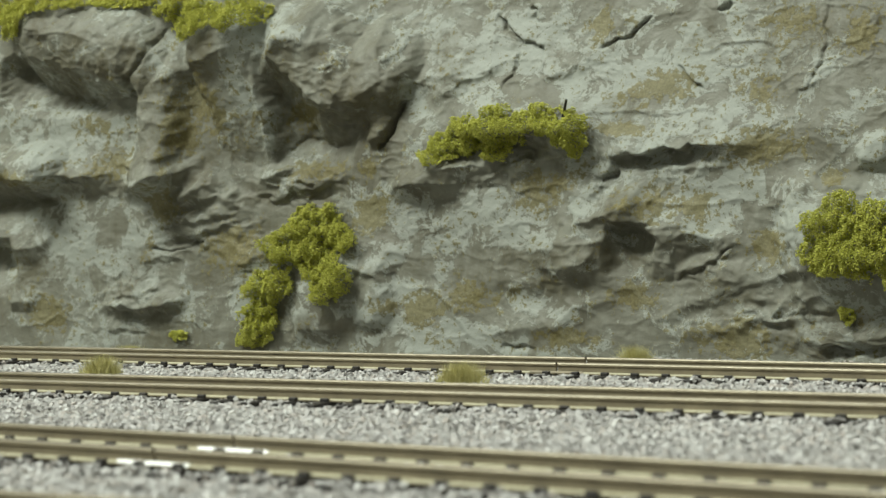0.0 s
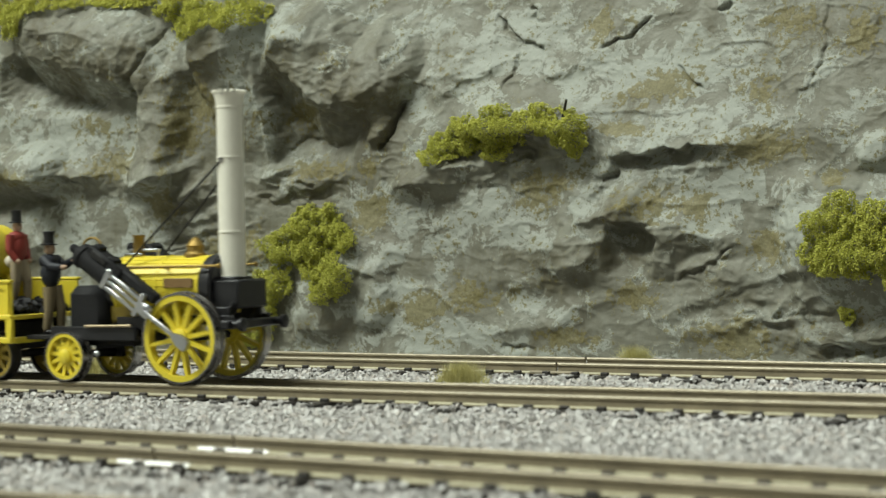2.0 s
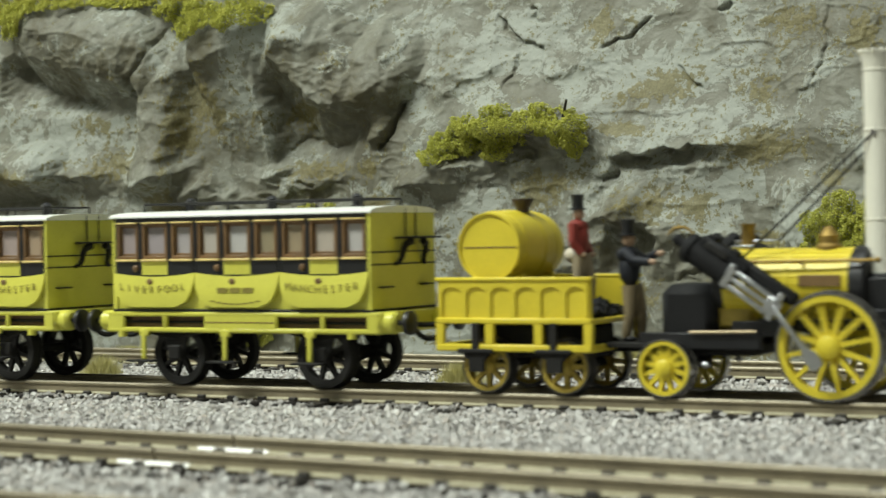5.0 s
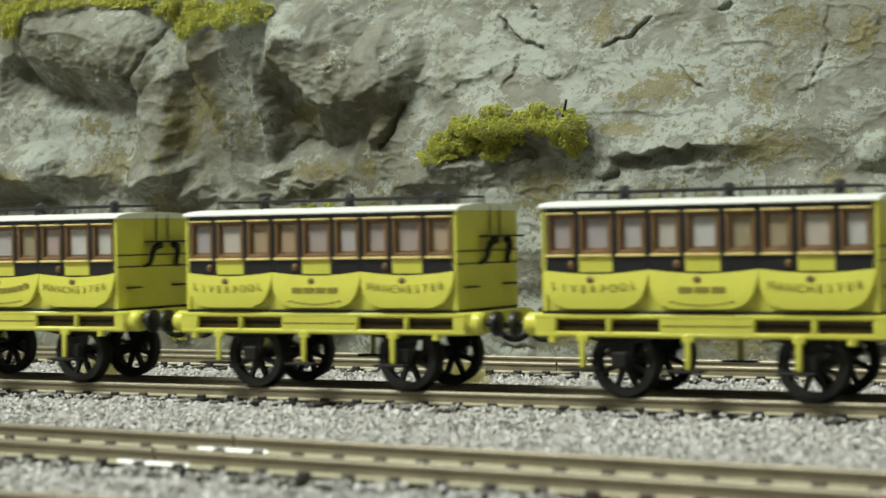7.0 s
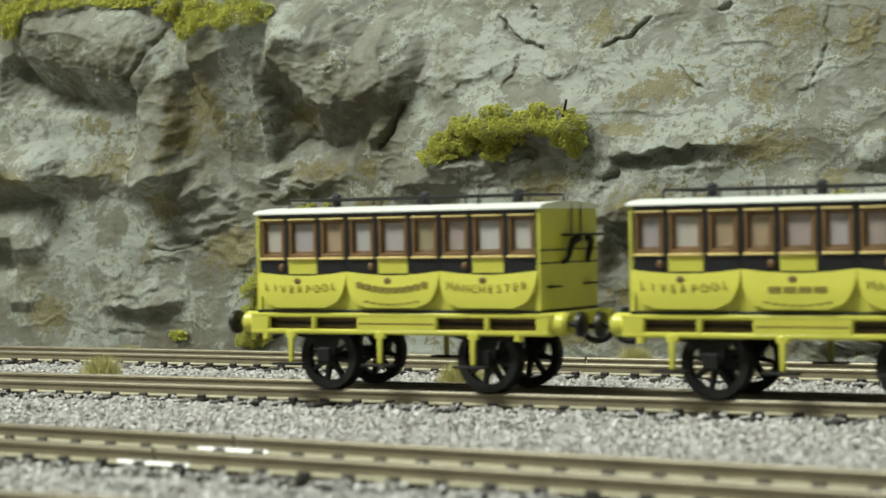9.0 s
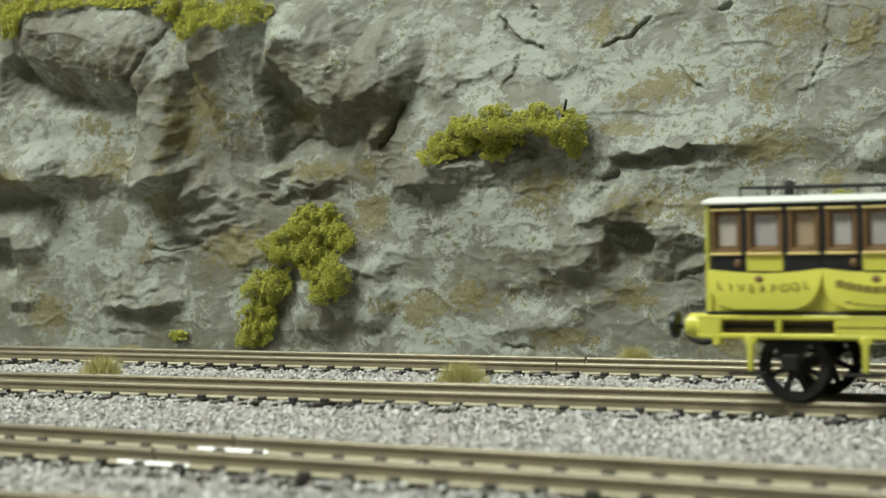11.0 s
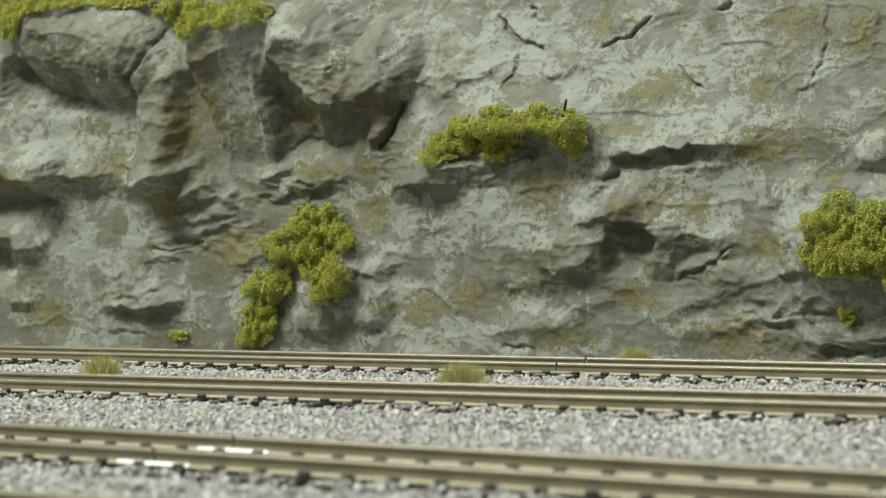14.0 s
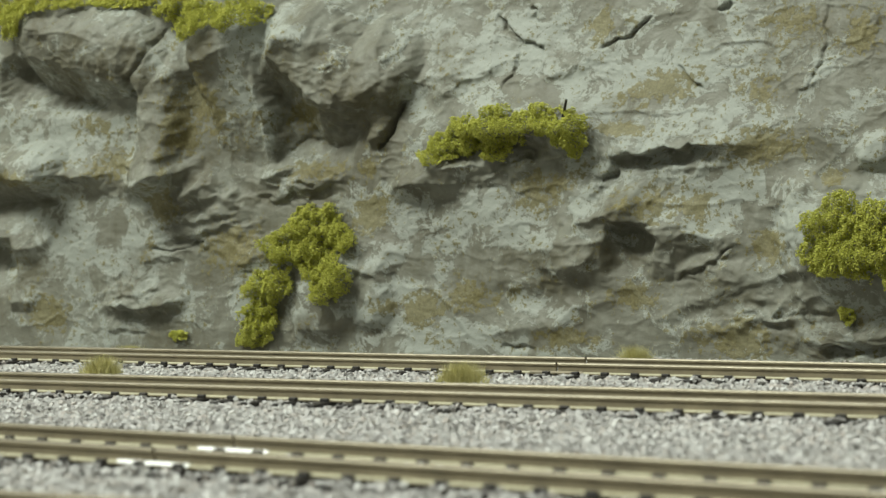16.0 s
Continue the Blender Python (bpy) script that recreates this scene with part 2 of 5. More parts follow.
def crumple(*f):
    """Crumpled patch: x, height, half width, half height, how deep its folds are."""
    CRUMPLES.append(f)


def rock_features():
    # block below the rim and the hollow under it
    ledge(-187.4, 85.0, -153.1, 74.3, 12, 12, 6.5)
    hollow(-181.0, 73.0, 21.9, 8.7, 14, -5)
    ledge(-191.4, 78.0, -182.8, 78.5, 3, 3, 3)
    ledge(-179.9, 68.7, -171.4, 67.8, 2, 2, 1.5)
    crack(-150.8, 74.6, -142.9, 86.5, 0.5, 2.0)
    pillar(-141.3, 61.1, 7.4, 20.6, 8, 0)
    ledge(-151.9, 48.9, -138.9, 45.7, 4, 6, 3)
    # brown recessed panel
    ledge(-137.9, 74.6, -118.7, 81.9, 4, 4, 4)
    ledge(-127.6, 77.6, -112.7, 81.2, 10, 8, 26)
    pillar(-107.7, 64.5, 2.0, 14.8, 3, 4)
    # jutting boulder and the deep hollow below it
    ledge(-102.5, 82.6, -86.2, 83.5, 4, 5, 3)
    ledge(-103.9, 78.7, -84.5, 63.5, 13, 13, 7)
    ledge(-86.1, 63.1, -68.3, 70.8, 12, 12, 8)
    hollow(-99.0, 59.5, 19.2, 14.6, 17, 0)
    crack(-67.9, 62.4, -72.1, 53.2, 0.7, 3.5)
    ledge(-86.7, 65.4, -78.6, 65.9, 3, 3, 2.5)
    ledge(-75.5, 65.5, -53.5, 71.2, 4, 6, 4)
    ledge(-98.7, 70.2, -91.1, 67.1, 3, 4, 3)
    pillar(-72.9, 58.5, 3.1, 4.6, 3, 0)
    # lip at the west end
    ledge(-207.8, 46.8, -181.9, 49.0, 10, 6, 6)
    hollow(-196.6, 42.6, 20.5, 5.1, 8, 2)
    ledge(-185.1, 48.6, -165.1, 47.0, 7, 5, 6)
    crack(-178.7, 49.0, -169.2, 45.8, 0.5, 1.6)
    hollow(-201.3, 21.2, 8.3, 8.7, 7, 0)
    ledge(-204.1, 29.4, -188.4, 27.2, 5, 4, 5)
    ledge(-194.2, 11.4, -188.8, 10.6, 4, 3, 3)
    # small lips and layered folds
    ledge(-149.2, 45.0, -135.5, 47.1, 7, 4, 5)
    ledge(-131.8, 40.3, -126.1, 42.1, 5, 3, 6)
    ledge(-123.7, 39.1, -118.1, 39.9, 3, 2, 2)
    ledge(-137.3, 33.0, -117.8, 35.8, 2.6, 2, 1.2)
    ledge(-140.5, 27.8, -119.4, 32.8, 2.8, 2.2, 1.4)
    crack(-143.0, 25.7, -127.5, 28.3, 0.4, 1.2)
    ledge(-147.2, 22.6, -137.3, 23.6, 2, 2, 1.2)
    ledge(-155.1, 9.5, -138.3, 10.8, 4.5, 3, 2.4)
    ledge(-155.8, 12.1, -142.0, 15.8, 2, 2, 1.2)
    ledge(-157.5, 3.0, -149.5, 3.6, 2, 1.6, 1)
    ledge(-107.6, 44.2, -101.9, 46.4, 4, 3, 3)
    ledge(-105.3, 39.3, -99.1, 40.2, 3, 2, 1.5)
    ledge(-96.0, 40.3, -89.1, 41.7, 4, 3, 3)
    ledge(-113.7, 21.6, -103.8, 24.3, 3, 3, 2.5)
    crumple(-127.8, 37.7, 13.2, 6.3, 1.6)
    crumple(-97.7, 41.9, 13.9, 4.9, 1.8)
    crumple(-148.4, 10.6, 12.8, 7.1, 1.2)
    crumple(-129.5, 29.4, 17.0, 6.3, 1.0)
    crumple(-149.7, 43.3, 8.0, 4.8, 1.0)
    crumple(-169.4, 76.5, 20.5, 9.9, 0.8)
    crumple(-85.9, 69.1, 15.0, 12.5, 0.9)
    # hump beside the trailing bush
    ledge(-80.8, 21.2, -70.8, 17.3, 5, 7, 5)
    pillar(-87.8, 9.3, 8.8, 9.0, 4, 0)
    pillar(-71.8, 10.1, 5.8, 5.0, 3, 0)
    ledge(-62.7, 40.9, -49.5, 41.2, 4.5, 4, 4)
    pillar(-59.0, 42.6, 5.1, 1.5, 2, 0)
    # ledge below the long bush
    ledge(-52.9, 45.3, -37.2, 46.7, 5, 4, 4)
    ledge(-39.1, 56.0, -17.3, 54.2, 8, 6, 7)
    hollow(-36.8, 50.2, 15.4, 5.0, 5, 0)
    crumple(-31.9, 48.0, 15.1, 5.8, 1.5)
    ledge(-27.5, 44.8, -18.9, 47.1, 3, 2, 2.5)
    ledge(-40.5, 42.0, -34.1, 42.8, 2.5, 2, 2)
    # long slot
    ledge(0.1, 48.7, 24.4, 48.4, 4.6, 5, 4.5)
    hollow(10.3, 45.4, 14.4, 2.8, 5, 2)
    hollow(-4.8, 41.5, 3.7, 1.3, 2.5, 8)
    ledge(3.2, 43.7, 20.9, 43.1, 2, 2, 1.5)
    crumple(0.2, 46.2, 9.0, 2.8, 0.9)
    ledge(-7.7, 40.7, -4.8, 44.1, 3, 3, 2)
    # pointed hollow with folded flanks
    ledge(-11.1, 31.0, 1.9, 34.9, 5, 5, 5)
    ledge(1.2, 34.8, 11.5, 25.9, 4.6, 5, 8)
    hollow(1.6, 23.0, 6.9, 8.4, 6.5, -6)
    ledge(7.3, 29.0, 28.6, 24.9, 3.5, 4, 3)
    crack(16.2, 17.3, 26.8, 22.8, 0.5, 1.3)
    ledge(-14.2, 19.6, -8.6, 22.1, 2.6, 2, 1.6)
    crumple(19.7, 21.0, 10.7, 5.1, 1.3)
    crumple(-7.9, 22.7, 12.1, 7.0, 0.8)
    ledge(11.4, 20.0, 18.1, 17.3, 1.5, 4, 3)
    ledge(-34.1, 16.4, 0.1, 17.7, 3, 9, 4)
    pillar(-13.7, 24.1, 10.7, 4.9, 3, 0)
    # long soft folds towards the foot
    ledge(12.1, 7.9, 29.8, 16.0, 2.2, 4, 2.5)
    ledge(18.8, 3.3, 44.7, 8.1, 2.2, 3, 2.5)
    ledge(-16.7, 7.7, -4.6, 10.5, 1.8, 3, 2)
    ledge(-33.7, 3.4, -14.9, 6.1, 2.2, 3, 2.5)
    hollow(-28.6, -0.8, 4.8, 1.1, 2, 0)
    ledge(27.7, 13.3, 45.7, 18.8, 2, 3, 2)
    crumple(40.0, 6.3, 11.6, 6.6, 1.4)
    crumple(55.8, 0.3, 11.8, 2.8, 1.8)
    # shelf that carries the round bush
    ledge(45.6, 18.8, 71.2, 20.2, 9, 13, 13)
    ledge(40.1, 35.3, 46.2, 38.1, 3.5, 3, 3)
    ledge(50.0, 38.1, 60.8, 37.5, 2.6, 2, 1.4)
    pillar(62.2, 46.3, 4.2, 3.7, 3, 0)
    hollow(59.2, -0.8, 7.9, 1.8, 4, 0)
    ledge(49.4, 1.8, 70.4, 4.1, 4, 3, 3)
    # thin creases of the upper face
    crack(-40.5, 84.8, -27.8, 77.0, 0.5, 2.0)
    crack(-9.7, 75.8, 0.8, 81.3, 0.45, 1.6)
    crack(-34.4, 74.1, -36.9, 67.1, 0.4, 1.4)
    crack(11.3, 69.3, 17.3, 64.2, 0.4, 1.3)
    crack(47.5, 78.5, 44.4, 63.5, 0.35, 0.9)
    crack(19.9, 82.7, 21.5, 84.3, 0.7, 2.0)
    crack(-32.6, 87.3, -29.7, 84.0, 0.5, 1.4)
    ledge(-54.3, 65.7, -42.1, 71.2, 2.4, 4, 2.2)
    ledge(-28.0, 66.8, -13.0, 73.3, 2, 4, 3)
    ledge(-5.7, 81.2, 9.5, 82.2, 1.6, 3, 2)
    ledge(-50.8, 78.3, -32.7, 80.1, 1.4, 4, 3)
    ledge(40.9, 61.3, 45.0, 62.2, 1.5, 2, 1)
    ledge(-197.9, 94.6, -176.1, 88.9, 2.5, 4, 2)
    ledge(-133.1, 86.1, -108.0, 87.8, 3, 5, 3)
    ledge(-156.2, 90.9, -146.5, 85.4, 3, 3, 4)
    hollow(-153.0, 87.2, 2.8, 4.2, 3, 0)


def rock_paint():
    """Loose patches of paint, scatter and painted shade: x, height, half width, half height."""
    OCHRE.append((-160, 50, 9, 5))
    OCHRE.append((-167, 61, 6, 4))
    OCHRE.append((-75, 45, 4, 3))
    OCHRE.append((-74, 34, 6, 6))
    OCHRE.append((-117, 25, 10, 7))
    OCHRE.append((-56, 9, 7, 5))
    OCHRE.append((-66, 10, 5, 2))
    OCHRE.append((-42, 12, 9, 5))
    OCHRE.append((-23, 39, 9, 5))
    OCHRE.append((5, 36, 8, 4))
    OCHRE.append((18, 34, 5, 3))
    OCHRE.append((2, 12, 7, 3))
    OCHRE.append((36, 24, 6, 4))
    OCHRE.append((33, 61, 6, 4))
    OCHRE.append((57, 74, 5, 6))
    OCHRE.append((39, 79, 8, 4))
    OCHRE.append((6, 63, 9, 4))
    OCHRE.append((-2, 54, 9, 2))
    OCHRE.append((35, 48, 11, 5))
    OCHRE.append((52, 40, 3, 2))
    OCHRE.append((-133, 57, 5, 7))
    OCHRE.append((-192, 48, 9, 3))
    OCHRE.append((-181, 7, 8, 6))
    OCHRE.append((-90, 46, 10, 3))
    OCHRE.append((-129, 65, 11, 9))
    OCHRE.append((-12, 81, 5, 4))
    OCHRE.append((-140, 38, 6, 5))
    OCHRE.append((-98, 62, 7, 5))
    OCHRE.append((-15, 2, 9, 2))
    OCHRE.append((30, 2, 13, 4))
    PALE.append((-179, 58, 25, 8))
    PALE.append((-147, 38, 10, 3))
    PALE.append((-76, 39, 9, 5))
    PALE.append((-68, 25, 7, 7))
    PALE.append((-42, 37, 10, 5))
    PALE.append((-32, 30, 13, 5))
    PALE.append((-13, 35, 8, 4))
    PALE.append((27, 38, 14, 7))
    PALE.append((43, 29, 7, 7))
    PALE.append((-37, 75, 24, 11))
    PALE.append((1, 67, 27, 12))
    PALE.append((-60, 1, 15, 4))
    PALE.append((-72, 7, 9, 5))
    PALE.append((-93, 7, 6, 8))
    PALE.append((61, 46, 5, 4))
    PALE.append((-43, 3, 11, 4))
    PALE.append((-107, 87, 9, 5))
    PALE.append((-21, 9, 9, 3))
    PALE.append((56, 1, 4, 2))
    PALE.append((27, 56, 14, 8))
    PALE.append((-151, 29, 10, 3))
    PALE.append((-85, 25, 3, 3))
    PALE.append((-63, 32, 10, 9))
    PALE.append((-79, 38, 7, 5))
    PALE.append((-147, 26, 12, 10))
    PALE.append((-174, 26, 16, 11))
    PALE.append((-64, 13, 10, 6))
    PALE.append((-110, 13, 9, 8))
    # brown wash, partly painted shade in the hollows and on the boulder
    STAIN_SHADE.append((-169, 75, 18, 10))
    STAIN_SHADE.append((-122, 64, 16, 16))
    STAIN_SHADE.append((-91, 57, 15, 11))
    STAIN_SHADE.append((-113, 41, 16, 6))
    STAIN_SHADE.append((-187, 43, 17, 5))
    STAIN_SHADE.append((-28, 49, 13, 5))
    STAIN_SHADE.append((-14, 23, 17, 6))
    STAIN_SHADE.append((3, 24, 9, 8))
    STAIN_SHADE.append((43, 8, 15, 7))
    STAIN_SHADE.append((58, 4, 10, 6))
    STAIN_SHADE.append((-21, 2, 17, 3))
    STAIN_SHADE.append((52, 73, 10, 8))
    STAIN_SHADE.append((-143, 21, 16, 6))
    STAIN_SHADE.append((-190, 21, 9, 12))
    STAIN_SHADE.append((-100, 42, 12, 5))
    STAIN_SHADE.append((-94, 56, 14, 8))
    STAIN_SHADE.append((-173, 72, 17, 5))
    STAIN_SHADE.append((-88, 71, 15, 9))
    STAIN_SHADE.append((-80, 75, 10, 6))
    STAIN_SHADE.append((-189, 89, 15, 7))
    STAIN_SHADE.append((-139, 84, 14, 8))
    STAIN_SHADE.append((-93, 74, 18, 9))
    STAIN_SHADE.append((-148, 64, 8, 14))
    STAIN_SHADE.append((-79, 66, 10, 9))


def along(wu, wv, u0, v0, u1, v1):
    """Distances along a segment, across it (up is positive), and past its ends as a share of its length."""
    ln = math.hypot(u1 - u0, v1 - v0)
    if u1 < u0:
        u0, v0, u1, v1 = u1, v1, u0, v0
    c, s = (u1 - u0) / ln, (v1 - v0) / ln
    a, b = (wu - u0) * c + (wv - v0) * s, -(wu - u0) * s + (wv - v0) * c
    return a / ln, b, np.maximum(np.maximum(-a, a - ln), 0) / ln, ln


def rock_surface(u, v):
    """Points of the rock face over plan coordinates u (along) and v (height), in millimetres."""
    wu = u + 3.4 * (fractal(u / 9, v / 9, 3) - 0.5) + 1.5 * (fractal(u / 2.4, v / 2.4, 5, 2) - 0.5)
    wv = v + 3.4 * (fractal(u / 9, v / 9, 9) - 0.5) + 1.5 * (fractal(u / 2.4, v / 2.4, 7, 2) - 0.5)
    d, pit, big = np.zeros_like(u), np.zeros_like(u), np.full_like(u, -40.0)
    for u0, v0, u1, v1, jut, up, down in LEDGES:
        a, b, past, ln = along(wu, wv, u0, v0, u1, v1)
        taper = np.clip(1 - past * ln / (0.3 * ln + 0.6 * jut), 0, 1)
        if jut >= 9:
            # draped over a boulder: an upright face above the lip, a slanting underside that runs on into the hollow
            rise = np.maximum(b, 0) / (1.6 * up)
            h = jut * np.where(b > 0, (1 - rise ** 2.4) * (0.72 + 0.28 * np.clip(b / (0.85 * up), 0, 1)), 0.72 * (1 + b / down))
            big = np.maximum(big, h - (1 - taper) * (jut + 4))
        else:
            h = jut * taper * np.where(b > 0, np.clip(1 - b / (up * 2.2), 0, 1) ** 1.6, np.clip(1 + b / (1.3 * down), 0, 1) ** 1.3)
            d += (0.5 if jut < 4.5 else 0.8) * h
    for pu, pv, hw, hh, jut, tilt in PILLARS:
        c, s = math.cos(radians(tilt)), math.sin(radians(tilt))
        a, b = (wu - pu) * c + (wv - pv) * s, -(wu - pu) * s + (wv - pv) * c
        d += jut * np.exp(-np.abs(a / hw) ** 4 - (b / hh) ** 4)
    for pu, pv, hw, hh, depth, tilt in HOLLOWS:
        c, s = math.cos(radians(tilt)), math.sin(radians(tilt))
        a, b = ((wu - pu) * c + (wv - pv) * s) / hw, (-(wu - pu) * s + (wv - pv) * c) / hh
        pit += depth * np.clip(1 - np.abs(a) ** 3, 0, 1) * np.minimum(np.clip((b + 1) / 1.6, 0, 1), np.clip((1 - b) / 0.4, 0, 1))
    d += np.maximum(big, -pit)
    sag = 0.2 * d.clip(0, 14)
    for u0, v0, u1, v1, w, depth in CRACKS:
        a, b, past, ln = along(wu, wv, u0, v0, u1, v1)
        b = b + 0.10 * ln * np.sin(math.pi * a.clip(0, 1))
        taper = np.clip(1 - past * 5, 0, 1)
        d += depth * taper * (0.45 * np.where(b > 0, np.exp(-b / (w * 3)), 0) - 0.8 * np.exp(-((b + 0.6 * w) / w) ** 2))
    near = 0.09 * np.ones_like(u)
    for pu, pv, hw, hh, amp in CRUMPLES:
        near = np.maximum(near, amp * np.exp(-((u - pu) / hw) ** 2 - ((v - pv) / hh) ** 2))
    # broad swellings, then creased cloth that is strongest in the crumpled patches
    d += 3.2 * (fractal(u / 45, v / 38, 21, 3) - 0.5)
    d += 0.45 * (folds(u / 34 + v / 60, v / 22, 31) - 0.3)
    d += 1.05 * near * (folds(wu / 11 - v / 26, wv / 5.5, 41) - 0.3)
    d += 0.8 * near * (folds(wu / 5.5 + v / 11, wv / 2.8, 51) - 0.3)
    for size, amp, seed in ((24, 0.6, 101), (13, 0.5, 103), (7, 0.35, 107)):
        n = np.abs(2 * fractal(u / size + v / (3 * size), v / size * 1.5, seed, 3, 0.5) - 1)
        d += amp * np.exp(-n * 16) * np.clip(3 * fractal(u / (2 * size), v / (2 * size), seed + 1, 2) - 1.3, 0, 1)
    d += 0.22 * (fractal(u / 1.8, v / 1.5, 61, 3) - 0.5)
    k = np.clip((u + 125) / 60, 0, 1)
    k = k * k * (3 - 2 * k)
    lean = 119 + 0.08 * v + k * (0.06 * v + 0.20 * np.maximum(v - 52, 0))
    foot = np.clip((v + 4) / 8, 0, 1)
    return np.stack([u, lean - d * (0.3 + 0.7 * foot), np.maximum(v - sag * foot, -5) + RT], -1)


def rock_face():
    rock_features()
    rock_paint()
    us = np.concatenate([np.linspace(-560, -236, 60), np.arange(-232, 84, 0.40), np.linspace(88, 480, 70)])
    vs = np.concatenate([np.arange(-4.5, 112, 0.34), np.linspace(113, 190, 40)])
    u, v = np.meshgrid(us, vs, indexing="ij")
    p = rock_surface(u, v)
    # the hill falls away behind the rim, down to the bench
    back = [p[:, -1:, :] + np.array([0, a, c]) for a, c in ((14, 3), (34, 0))]
    drop = p[:, -1:, :] + np.array([0, 50, 0])
    drop[..., 2] = -2
    p = np.concatenate([p, *back, drop], 1)
    nu, nv = p.shape[:2]
    u, v = np.concatenate([u, u[:, :3]], 1), np.concatenate([v, np.full((nu, 3), 200.0)], 1)
    i, j = np.meshgrid(np.arange(nu - 1), np.arange(nv - 1), indexing="ij")
    k = (i * nv + j).ravel()
    me = sheet_mesh("rock_face", p.reshape(-1, 3) * MM, np.stack([k, k + nv, k + nv + 1, k + 1], 1), M_ROCK, True)
    for name, patches in (("scatter", OCHRE), ("pale", PALE), ("stain_shade", STAIN_SHADE)):
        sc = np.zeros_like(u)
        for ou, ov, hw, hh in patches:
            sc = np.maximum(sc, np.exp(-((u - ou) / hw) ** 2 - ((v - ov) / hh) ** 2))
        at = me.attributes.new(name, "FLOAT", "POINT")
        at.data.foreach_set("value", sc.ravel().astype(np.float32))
    ob = tagged(new("rock_face", me), "crumpled grey plaster rock face with ochre scatter behind the tracks", "rock", kind="structure")
    return ob


rock_face()

# ---- foam bushes and grass tufts ----
OCTA_V = np.array([(1, 0, 0), (-1, 0, 0), (0, 1, 0), (0, -1, 0), (0, 0, 1), (0, 0, -1)], float)
OCTA_F = np.array([(0, 2, 4), (2, 1, 4), (1, 3, 4), (3, 0, 4), (2, 0, 5), (1, 2, 5), (3, 1, 5), (0, 3, 5)])


def bush(label, lobes, seed, density=44.0):
    """Torn foam glued to the rock: lobes are (x, height, half width, half height); crumbs fill one ragged, lumpy outline."""
    rng = np.random.default_rng(seed)
    t = thing("bush", label, "bush", "foam bushes on the rock")
    lo = [min(l[i] - 1.5 * l[i + 2] for l in lobes) for i in (0, 1)]
    hi = [max(l[i] + 1.5 * l[i + 2] for l in lobes) for i in (0, 1)]
    n = int(density * (hi[0] - lo[0]) * (hi[1] - lo[1]))
    uu, vv = rng.uniform(lo[0], hi[0], n), rng.uniform(lo[1], hi[1], n)
    each = np.stack([1 - ((uu - u) / (hw * 1.05)) ** 2 - ((vv - v) / (hh * 1.05)) ** 2 for u, v, hw, hh in lobes])
    size = np.array([min(hw, hh) for u, v, hw, hh in lobes])
    own, body = each.argmax(0), each.max(0)
    lump = fractal(uu / 3.4, vv / 3.0, seed, 3)
    crumb = fractal(uu / 1.3, vv / 1.2, seed + 3, 2)
    rag = body + 1.5 * (lump - 0.5) + 0.8 * (crumb - 0.5)
    keep = rag > 0.16
    uu, vv, own, rag, lump, crumb = (q[keep] for q in (uu, vv, own, rag, lump, crumb))
    p = rock_surface(uu, np.clip(vv, -3, 150))
    dome = size[own] * 0.85 * np.sqrt(rag.clip(0.03, 1.2)) * (0.35 + 1.1 * lump) + 3.4 * (crumb - 0.42)
    p[:, 1] -= np.maximum(dome, 0.2) * rng.uniform(0, 1, len(uu)) ** 0.3
    p[:, 2] = vv + RT + 0.3 * dome * (rng.uniform(0, 1, len(uu)) - 0.5)
    for i in range(len(lobes)):
        c = p[own == i]
        if len(c):
            me = scatter_mesh("foam_clump", OCTA_V, OCTA_F, c, rng.uniform(0.10, 0.34, len(c)), M_FOAM, rng, (0.45, 1.15), True)
            new("foam_clump", me).parent = t
    return t


bush("yellow-green foam bush trailing down the grey rock", [(-90, 33, 8.2, 4.3), (-84, 27, 7.2, 5.3), (-95, 25, 10.1, 6.1), (-103, 15, 7.4, 5.4), (-84, 16, 6.8, 6.3), (-107, 6, 6.0, 4.6), (-108, 1, 5.6, 2.5)], 11)
bush("yellow-green foam bush over a rock ledge", [(-52, 50, 5.9, 4.1), (-44, 53, 8.3, 5.1), (-35, 55, 9.8, 5.5), (-24, 56, 9.5, 4.3), (-15, 52, 5.5, 5.4), (-37, 50, 5.7, 3.2)], 12)
bush("round yellow-green foam bush on a rock ledge", [(55, 29, 6.7, 7.2), (63, 28, 6.6, 7.1), (59, 22, 9.3, 5.2), (52, 23, 4.7, 5.3), (69, 24, 6.5, 9.0)], 13)
bush("strip of yellow-green foam moss along the rock rim", [(-195, 95, 7.7, 6.8), (-184, 97, 10.8, 3.0), (-169, 97, 12.7, 2.0), (-154, 96, 8.2, 2.0)], 14)
bush("yellow-green foam bush hanging from the rock rim", [(-137, 94, 8.0, 4.8), (-127, 90, 8.8, 6.1), (-116, 90, 9.2, 4.4)], 15)
bush("small dark green foam tuft on the rock foot", [(57, 8, 2.2, 2.0)], 16)
bush("small yellow-green foam tuft at the rock foot", [(-134, 1.5, 3.5, 1.6)], 17)


